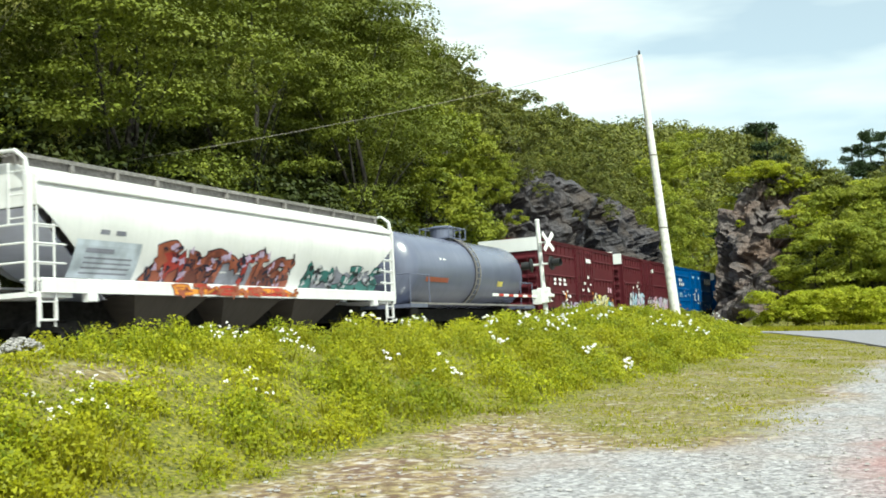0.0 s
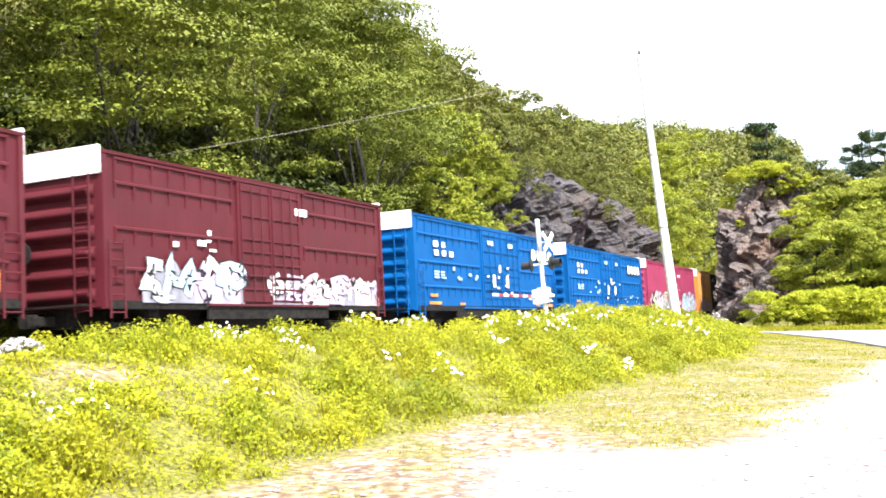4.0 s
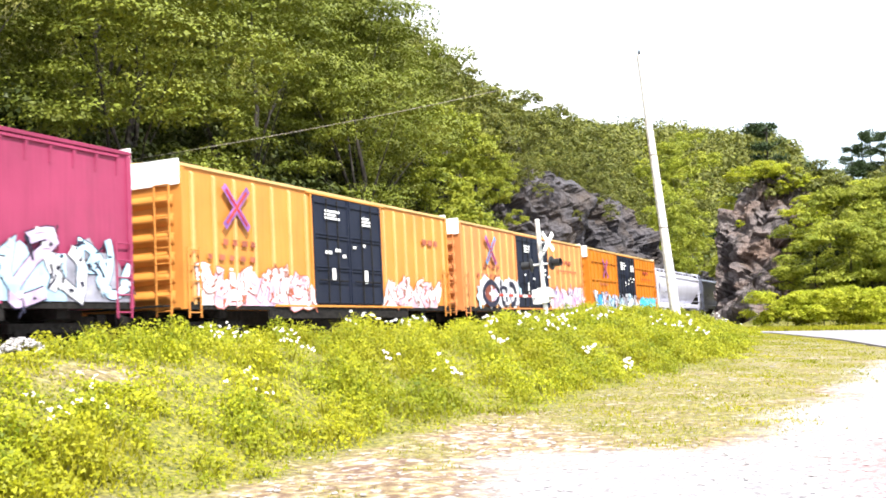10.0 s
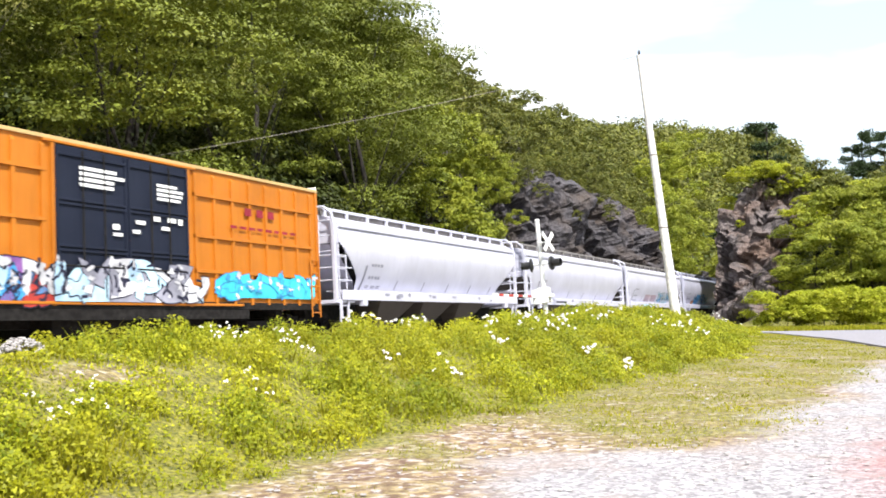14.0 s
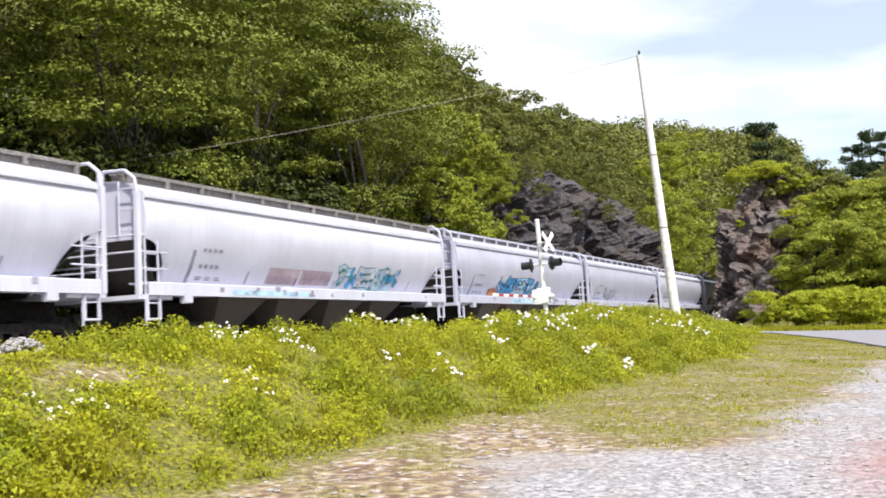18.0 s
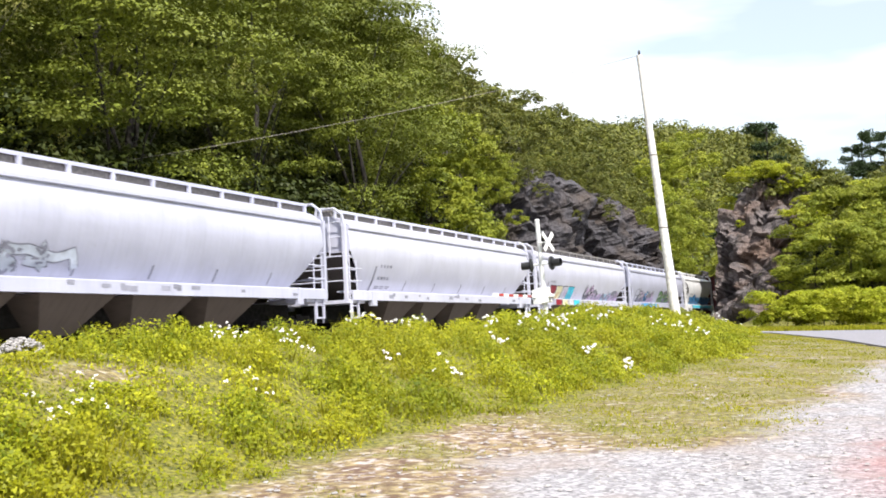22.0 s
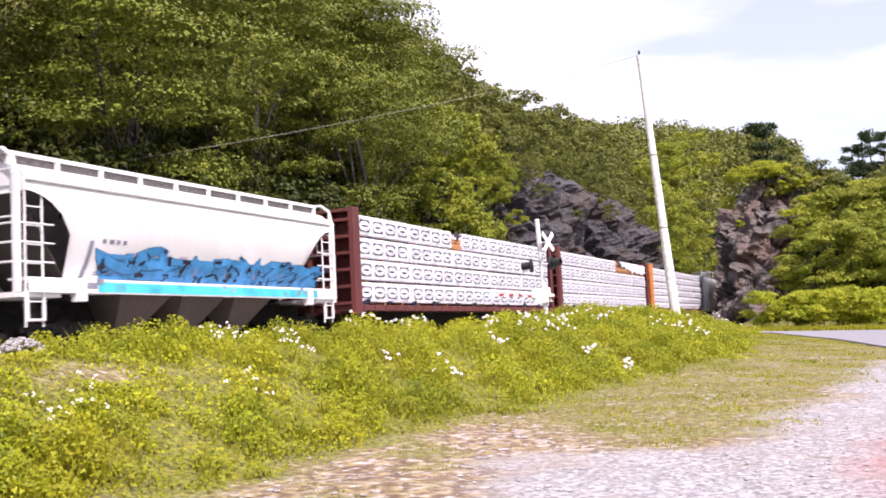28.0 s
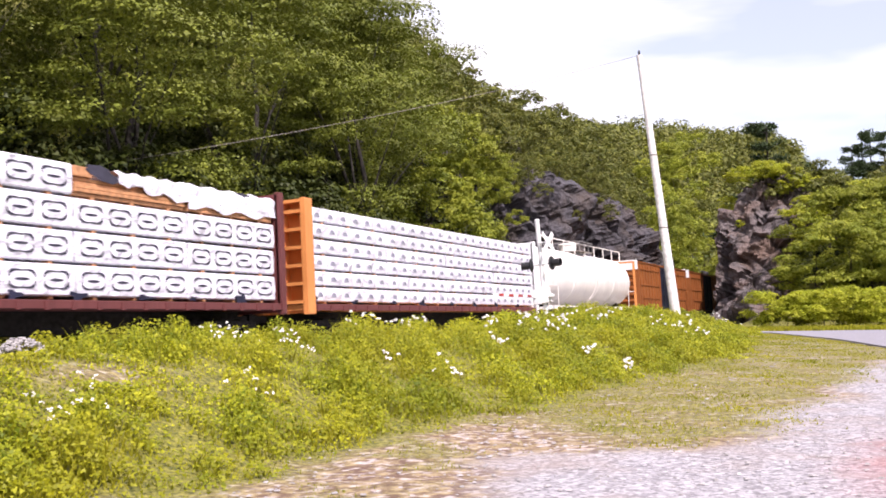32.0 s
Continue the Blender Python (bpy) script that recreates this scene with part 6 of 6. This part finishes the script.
def build_train():
    rg = random.Random(3)
    over = lambda z: 1.556
    # white hopper with red and green graffiti
    car, c = hopper(14.1, 29.15, "white covered hopper with red and green graffiti", CREAM, 3, False, 0.0, True)
    graffiti(car, hop_side, 17.6 - c, 23.3 - c, 1.68, 2.5, ["rust", "red", "rust", "brown red"], "dusk", 2, 9, "lilac", ["rust", "brown red", "grey"])
    graffiti(car, hop_side, 24.0 - c, 28.4 - c, 1.7, 2.4, ["teal", "grey", "teal"], "black", 3, 6, "white", ["teal", "grey"])
    sill = lambda z: 1.552
    graffiti(car, sill, 18.2 - c, 23.0 - c, 1.41, 1.61, ["orange", "red"], "rust", 4, 9, None)
    marks(car, hop_side, [(15.4 - c, 1.72, 1.9, 0.75)], INKS["mist"], "pale blue grey painted panel")
    marks(car, hop_side, bar_block(16.0 - c, 16.9 - c, 2.6, 2.75, 1, 2, rg), INKS["grey"])
    marks(car, lambda z: hop_side(z) + 0.006, [(15.7 - c, z, 1.4, 0.035) for z in (1.8, 1.9, 2.0, 2.1)] + [(15.7 - c, 2.22, 0.8, 0.09)], INKS["grey"], "thin grey lines of small lettering")
    # grey tank
    car, c = tank_car(30.15, 42.5, "grey tank car with a darker band round its middle", TANKGREY, 1.36, 2.58, "grey")
    belly = lambda z: math.sqrt(max(0.05, 1.365 ** 2 - (z - 2.58) ** 2))
    marks(car, belly, [(31.8 - c, 2.1, 1.9, 0.16)], INKS["rust"], "faded orange painted strip")
    marks(car, belly, [(38.6 - c, 2.08, 0.55, 0.2)], INKS["yellow"], "yellow placard")
    marks(car, belly, bar_block(36.2 - c, 36.4 - c, 2.3, 3.3, 4, 1, rg), WHITE)
    marks(car, belly, bar_block(33.0 - c, 33.6 - c, 2.9, 3.0, 1, 2, rg), WHITE)
    # brown boxcars
    car, c, s = boxcar(43.7, 56.15, "dark red-brown boxcar with yellow graffiti", BROWN, "panel", 4.36, None, (48.9, 51.8))
    graffiti(car, over, 51.9 - c, 54.5 - c, 1.28, 2.05, ["cream", "yellow"], "black", 11, 4)
    graffiti(car, over, 51.0 - c, 51.9 - c, 1.2, 1.7, ["teal", "cyan"], "black", 12, 2)
    graffiti(car, over, 54.5 - c, 55.3 - c, 1.25, 1.7, ["cyan", "teal"], "black", 19, 2)
    graffiti(car, over, 46.2 - c, 49.3 - c, 1.22, 1.55, ["lilac", "purple", "grey"], "dusk", 13, 5)
    marks(car, over, bar_block(45.2 - c, 47.4 - c, 2.3, 2.7, 2, 3, rg, 0.55) + small(rg, 45.3 - c, 47.8 - c, 1.5, 2.0, 6), WHITE)
    marks(car, lambda z: 1.6, [(50.5 - c, 3.55, 0.9, 0.22)] + small(rg, 49.3 - c, 51.2 - c, 1.9, 2.8, 6), WHITE)
    marks(car, over, [(46.9 - c, 1.6, 0.14, 0.4), (51.55 - c, 1.7, 0.12, 0.4), (55.4 - c, 1.35, 0.14, 0.4)], INKS["orange"], "orange stripe")
    marks(car, over, [(54.6 - c, 2.1, 0.2, 0.3), (55.0 - c, 2.1, 0.3, 0.25)], INKS["pinkish"])
    car, c, s = boxcar(58.2, 70.4, "dark red-brown boxcar with white graffiti along its foot", BROWN, "panel", 4.36, None, (62.9, 65.6))
    graffiti(car, over, 59.3 - c, 63.0 - c, 1.2, 2.3, ["white", "pale blue", "lilac"], "black", 14, 5, clouds=["grey", "lilac"])
    graffiti(car, over, 64.2 - c, 70.0 - c, 1.2, 2.05, ["white", "lilac", "pinkish"], "black", 15, 8, clouds=["grey", "pinkish"])
    marks(car, over, small(rg, 59.2 - c, 62.0 - c, 2.4, 2.8, 5) + [(65.4 - c, 3.6, 0.6, 0.2)], WHITE)
    # blue boxcars
    for k, (a, b) in enumerate(((72.7, 87.65), (89.75, 104.85))):
        car, c, s = boxcar(a, b, "bright blue boxcar with white lettering blocks", BLUE, "panel_blue", 4.36, None, (a + 6.0, a + 10.0))
        g = a + 11.75
        for i in range(4):
            y = g - c + i * 0.74
            part("lettering", Form().box(1.553, 1.557, y - 0.09, y + 0.42, 3.24, 3.74), INKS["black"], car, "dark shadow of the lettering")
            block = Form()
            for q, drop in ((0.0, 0.06), (0.13, 0.0), (0.26, 0.0), (0.39, 0.06)):
                block.box(1.56, 1.565, y + q, y + q + 0.131, 3.3 + drop, 3.8 - drop)
            part("lettering", block, WHITE, car, "white block lettering")
        marks(car, over, [(a + 1.5 - c, 3.3, 0.4, 0.22), (a + 2.2 - c, 3.3, 0.3, 0.2)] + [(a + 1.55 + 0.65 * i - c, 3.0, 0.36, 0.2) for i in range(3)], WHITE, "white number bars")
        marks(car, over, bar_block(a + 1.5 - c, a + 2.6 - c, 2.2, 2.5, 3, 2, rg, 0.75) + small(rg, a + 3.0 - c, a + 5.4 - c, 2.0, 2.6, 6), INKS["pale blue"])
        marks(car, lambda z: 1.6, [(a + 6.9 - c, 2.0, 0.28, 0.5), (a + 8.35 - c, 2.0, 0.28, 0.5), (a + 7.6 - c, 2.6, 0.22, 0.3)] + small(rg, a + 6.2 - c, a + 9.6 - c, 1.7, 2.8, 10), WHITE)
        marks(car, lambda z: 1.6, [(a + 6.5 - c, 3.65, 0.6, 0.18), (a + 8.7 - c, 3.65, 0.6, 0.18)], INKS["pale blue"])
        marks(car, over, [(a + 1.0 - c, 1.28, 1.0, 0.1), (a + 1.1 - c, 1.55, 0.6, 0.1), (b - 1.6 - c, 1.28, 1.0, 0.1), (a + 3.6 - c, 1.28, 0.5, 0.08), (a + 12.0 - c, 1.28, 0.5, 0.08)], INKS["orange"], "orange reflector strips")
        marks(car, over, small(rg, a + 10.4 - c, b - 0.6 - c, 1.3, 2.2, 7), INKS["pale blue"])
    # pink boxcar
    car, c, s = boxcar(106.6, 122.35, "faded pinkish red boxcar with white and blue graffiti", PINK, "panel_top", 4.40, None, (112.7, 116.8))
    graffiti(car, over, 106.9 - c, 112.5 - c, 1.2, 2.5, ["white", "cream", "white", "lilac"], "black", 21, 7, clouds=["black", "white", "grey"])
    graffiti(car, over, 116.9 - c, 122.2 - c, 1.2, 2.6, ["white", "pale blue", "pale blue", "lilac"], "dusk", 22, 7, clouds=["lilac", "pale blue", "grey"])
    graffiti(car, lambda z: 1.59, 113.2 - c, 116.4 - c, 1.5, 2.0, ["pinkish", "purple"], "maroon", 23, 5)
    marks(car, over, [(116.0 - c, 3.55, 0.9, 0.2)] + small(rg, 113.2 - c, 116.4 - c, 2.4, 3.0, 7), WHITE)
    # yellow boxcars with dark doors
    car, c, s = boxcar(124.0, 138.75, "yellow boxcar with dark doors and pale graffiti", YELLOW, "post", 4.42, ROOFCREAM, (129.6, 133.6))
    graffiti(car, over, 124.6 - c, 129.5 - c, 1.16, 2.15, ["white", "pinkish", "white"], "rust", 31, 9, clouds=["white", "pinkish", "lilac"])
    graffiti(car, over, 133.8 - c, 137.6 - c, 1.16, 2.15, ["white", "pinkish", "white"], "rust", 32, 6, clouds=["white", "pinkish"])
    shields(car, over, 126.0 - c, 3.55, 1.0)
    marks(car, over, bar_block(125.5 - c, 127.0 - c, 2.62, 2.85, 1, 4, rg, 0.6) + bar_block(124.9 - c, 127.0 - c, 2.25, 2.45, 1, 5, rg, 0.5), INKS["rust"], "brown number bars")
    marks(car, over, bar_block(136.6 - c, 138.0 - c, 3.3, 3.6, 1, 3, rg, 0.7), INKS["rust"], "brown block lettering")
    marks(car, lambda z: 1.595, bar_block(130.2 - c, 131.1 - c, 3.65, 3.95, 3, 1, rg, 0.9) + bar_block(132.3 - c, 133.0 - c, 3.6, 3.9, 3, 1, rg, 0.9) + small(rg, 129.9 - c, 133.2 - c, 2.3, 3.0, 5) + [(130.5 - c, 1.9, 0.2, 0.35), (132.4 - c, 1.85, 0.2, 0.4)], WHITE)
    car, c, s = boxcar(139.95, 155.5, "faded orange boxcar with dark doors and black outlined graffiti", ORANGE, "post", 4.42, ROOFCREAM, (145.85, 149.9))
    round_letters(car, over, 141.55 - c, 1.18, 1.25)
    graffiti(car, over, 150.2 - c, 155.3 - c, 1.2, 2.3, ["white", "pinkish", "white"], "purple", 34, 6, clouds=["pinkish", "lilac"])
    shields(car, over, 142.8 - c, 3.45, 1.05, True)
    marks(car, over, bar_block(142.1 - c, 143.9 - c, 2.75, 2.95, 1, 4, rg, 0.6) + bar_block(141.4 - c, 144.0 - c, 2.4, 2.58, 1, 6, rg, 0.5), INKS["rust"], "brown number bars")
    marks(car, over, bar_block(152.0 - c, 153.6 - c, 3.32, 3.62, 1, 3, rg, 0.7) + bar_block(151.4 - c, 154.4 - c, 2.95, 3.08, 1, 8, rg, 0.7), INKS["rust"], "brown block lettering")
    marks(car, lambda z: 1.595, bar_block(146.7 - c, 147.5 - c, 3.6, 3.95, 3, 1, rg, 0.9) + bar_block(148.8 - c, 149.6 - c, 3.6, 3.9, 3, 1, rg, 0.9) + small(rg, 146.5 - c, 149.8 - c, 2.2, 3.0, 7) + [(147.0 - c, 1.8, 0.2, 0.5), (149.0 - c, 1.9, 0.2, 0.35)], WHITE)
    car, c, s = boxcar(156.7, 172.1, "amber boxcar with dark doors and blue graffiti", AMBER, "post_band", 4.42, ROOFCREAM, (162.4, 166.4))
    graffiti(car, over, 157.3 - c, 162.2 - c, 1.16, 2.1, ["pale blue", "sky", "white", "lilac"], "dusk", 35, 7, clouds=["lilac", "grey", "sky"])
    graffiti(car, lambda z: 1.6, 162.3 - c, 166.8 - c, 1.2, 2.2, ["pale blue", "grey", "white"], "dusk", 36, 6)
    graffiti(car, over, 167.4 - c, 171.7 - c, 1.35, 2.05, ["cyan", "cyan", "cyan"], "sky", 37, 5)
    graffiti(car, over, 161.0 - c, 162.4 - c, 1.2, 2.0, ["purple", "red"], "dusk", 38, 2)
    shields(car, over, 159.65 - c, 3.4, 0.95)
    marks(car, over, bar_block(158.6 - c, 160.4 - c, 2.5, 2.66, 1, 5, rg, 0.6), INKS["rust"], "brown number bars")
    marks(car, over, bar_block(168.6 - c, 170.1 - c, 3.4, 3.7, 1, 3, rg, 0.7) + bar_block(168.0 - c, 171.0 - c, 3.05, 3.16, 1, 8, rg, 0.7), INKS["maroon"], "brown block lettering")
    marks(car, lambda z: 1.595, bar_block(163.0 - c, 164.3 - c, 3.5, 3.95, 4, 1, rg, 0.95) + bar_block(165.3 - c, 166.3 - c, 3.45, 3.85, 4, 1, rg, 0.9) + small(rg, 163.6 - c, 166.3 - c, 2.4, 3.0, 8), WHITE)
    # covered hoppers
    hops = [(173.1, 188.1, 3, "pale grey covered hopper with open ends", PALE, True), (189.3, 206.05, 4, "pale grey covered hopper with a light sill", PALE, False),
            (207.0, 222.95, 4, "pale grey covered hopper with faint cyan graffiti", PALE, False), (223.85, 240.2, 4, "pale grey covered hopper with blue graffiti", GREYISH, True),
            (241.0, 257.0, 4, "pale grey covered hopper with dark outlined graffiti", GREYISH, True), (258.1, 274.2, 4, "clean pale grey covered hopper", PALE, True),
            (275.0, 291.0, 4, "pale covered hopper with red, yellow and blue letters", PALE, False), (292.0, 308.0, 4, "grey covered hopper with purple and green graffiti", GREYISH, True),
            (308.9, 320.5, 3, "short white covered hopper with a blue painted foot", CREAM, True)]
    for k, (a, b, bays, label, mat, opened) in enumerate(hops):
        car, c = hopper(a, b, label, mat, bays, opened, 0.0, k == 0, k in (4, 5, 6), k == 8, DUSTY if k > 2 else None)
        left = a - c + 2.3
        marks(car, hop_side, bar_block(left, left + 0.8, 2.42, 2.56, 1, 4, rg) + bar_block(left, left + 0.8, 2.05, 2.2, 1, 4, rg) + bar_block(left, left + 1.1, 1.78, 1.88, 2, 3, rg), INKS["grey"], "grey number bars")
        marks(car, hop_side, [(left - 0.35, 1.7, 0.12, 0.75)] + [(y, 1.75, 0.07, 0.3) for y in np.linspace(left + 2, b - c - 2.5, 5)], INKS["grey"], "grey streak marks")
        marks(car, sill, small(rg, a - c + 1.5, b - c - 1.5, 1.42, 1.54, 12), INKS["grey"])
        if k == 1:
            marks(car, sill, [(left + 1.5, 1.47, 1.6, 0.07)], INKS["dusk"])
        if k == 2:
            graffiti(car, hop_side, 215.6 - c, 219.3 - c, 1.7, 2.4, ["pale blue", "sky", "mist"], "teal", 41, 5, "white", ["mist", "pale blue"])
            marks(car, sill, [(210.2 - c, 1.42, 3.5, 0.12)], INKS["pale blue"], "pale blue painted line")
            marks(car, hop_side, [(212.2 - c, 1.76, 1.5, 0.42), (213.8 - c, 1.78, 1.6, 0.4)], INKS["rosy"], "faded rosy brushed patch")
        if k == 3:
            graffiti(car, hop_side, 228.7 - c, 234.6 - c, 1.75, 2.5, ["sky", "sky", "pale blue"], "dusk", 42, 6)
            marks(car, sill, [(229.5 - c, 1.4, 4.6, 0.2)], INKS["pale blue"], "light blue painted sill")
            graffiti(car, hop_side, 227.9 - c, 228.8 - c, 1.72, 2.0, ["orange"], "rust", 52, 1, None)
        if k == 4:
            graffiti(car, hop_side, 244.4 - c, 247.6 - c, 1.75, 2.35, ["mist"], "grey", 43, 4, None, mass=False)
        if k == 6:
            for col, inner, y0, y1 in LETTERS:
                cy, w = (y0 + y1) / 2 - c, (y1 - y0) / 2
                f, back = Form(), Form()
                for form, grow_by, lift in ((back, 0.015, 0.006), (f, -0.02, 0.012)):
                    for surf, zs in ((hop_side, (1.68, 1.85, 2.02, 2.2, 2.3 + grow_by)), (sill, (1.38, 1.63))):
                        for za, zb in zip(zs, zs[1:]):
                            k0, k1 = w + grow_by - 0.03 * abs(za - 2.0), w + grow_by - 0.03 * abs(zb - 2.0)
                            form.add([(surf(za) + lift, cy - k0, za), (surf(za) + lift, cy + k0, za), (surf(zb) + lift, cy + k1, zb), (surf(zb) + lift, cy - k1, zb)], [(0, 1, 2, 3)])
                part("graffiti_outline", back, INKS["dusk"], car, "dark outline of the block letter")
                part("graffiti_letter", f, INKS[col], car, col + " painted block letter")
                st = Form()
                if col == "white":
                    blob(st, random.Random(5), hop_side, cy, 2.0, 0.13, 0.2, 0.026, 0.05)
                else:
                    stroke(st, lambda z: hop_side(z) + 0.012, [(cy - 0.05, 1.72 if col != "cyan" else 2.0), (cy, 2.0 if col == "cream" else 2.26)], 0.1 if col != "maroon" else 0.03, 0.008)
                part("graffiti_stroke", st, INKS[inner], car, inner + " inner stroke of the letter")
            graffiti(car, hop_side, 284.6 - c, 290.0 - c, 1.7, 2.2, ["grey", "lilac"], "grey", 44, 6, None, ["lilac", "pale blue"])
            graffiti(car, hop_side, 283.2 - c, 284.5 - c, 1.72, 2.5, ["grey", "lilac"], "black", 45, 2, "white", ["lilac"])
        if k == 7:
            graffiti(car, hop_side, 294.5 - c, 299.0 - c, 1.72, 2.45, ["grey", "lilac", "sky"], "dusk", 46, 5)
            graffiti(car, hop_side, 300.4 - c, 304.6 - c, 1.75, 2.45, ["green", "grey", "green"], "dusk", 47, 4, "cream")
            marks(car, sill, [(294.3 - c, 1.4, 4.2, 0.2)], INKS["sky"], "blue painted sill")
            marks(car, hop_side, [(304.3 - c, 1.72, 0.8, 0.2)], INKS["red"])
        if k == 8:
            f = Form()
            for za, zb in ((1.68, 1.85), (1.85, 2.05), (2.05, 2.22)):
                f.add([(hop_side(za) + 0.006, 311.4 - c, za), (hop_side(za) + 0.006, 319.7 - c, za), (hop_side(zb) + 0.006, 319.7 - c, zb), (hop_side(zb) + 0.006, 311.4 - c, zb)], [(0, 1, 2, 3)])
            part("painted_band", f, INKS["sky"], car, "bright blue painted band")
            graffiti(car, hop_side, 311.4 - c, 319.9 - c, 1.72, 2.36, ["sky"], "dusk", 48, 9, None, bold=0.02)
            marks(car, hop_side, small(rg, 311.5 - c, 318.5 - c, 2.05, 2.3, 7), INKS["lilac"], "small lilac marks")
            marks(car, sill, [(310.9 - c, 1.4, 8.4, 0.2)], INKS["cyan"], "cyan painted sill")
    # lumber cars, white tank, orange boxcars
    centerbeam(321.5, 340.0, "brown lumber flatcar stacked with white wrapped bundles", RUSTY, 61, "oval", ((2, 3),))
    centerbeam(341.2, 359.45, "brown lumber flatcar with torn white bundles", RUSTY, 62, "oval", ((3, 3), (4, 3)), "slipped")
    centerbeam(360.65, 379.6, "orange ended lumber flatcar with plain white bundles", BEAMORANGE, 63, "bars")
    tank_car(381.4, 398.0, "white tank car with an orange end frame", TANKWHITE, 1.45, 2.85, "white")
    boxcar(399.0, 414.0, "orange brown boxcar at the end of the visible train", RUSTORANGE, "post_band", 4.2, None, (405.0, 408.5))
    boxcar(415.4, 430.4, "orange brown boxcar emerging from the cutting", RUSTORANGE, "post_band", 4.2, None, (421.0, 424.5))


build_train()


# ---- movement ----
def motions():
    times = [0.0, 4.0, 8.0, 12.0, 16.0, 20.0, 23.0, 24.5, 25.5, 27.0, 29.5, 32.0]
    where = {}
    for car, uc in CARS:
        where[car] = uc
        walk(car, [(t, pose(-1.55, uc - run_at(t), 0, 0, CANT, 0)) for t in times])
    for wheel, y, car in WHEELS:
        # the wheels turn while the car passes the camera
        t0 = max(0.0, (where[car] - 42) / 10.5)
        t1 = min(32.0, (where[car] - 4) / 10.5)
        if t1 - t0 < 0.2:
            rows = [(0.0, pose(0, y, 0.43)), (32.0, pose(0, y, 0.43))]
        else:
            f0, f1 = math.ceil(t0 * FPS), math.floor(t1 * FPS)
            turn = 10.53 / 0.43 / FPS * 180 / math.pi
            rows = [(k / FPS, pose(0, y, 0.43, turn * (k - f0), 0, 0)) for k in range(f0, f1 + 1)]
            if f0 > 0:
                rows = [(0.0, pose(0, y, 0.43))] + rows
            if f1 < 32 * FPS:
                rows = rows + [(32.0, rows[-1][1])]
        walk(wheel, rows)


motions()
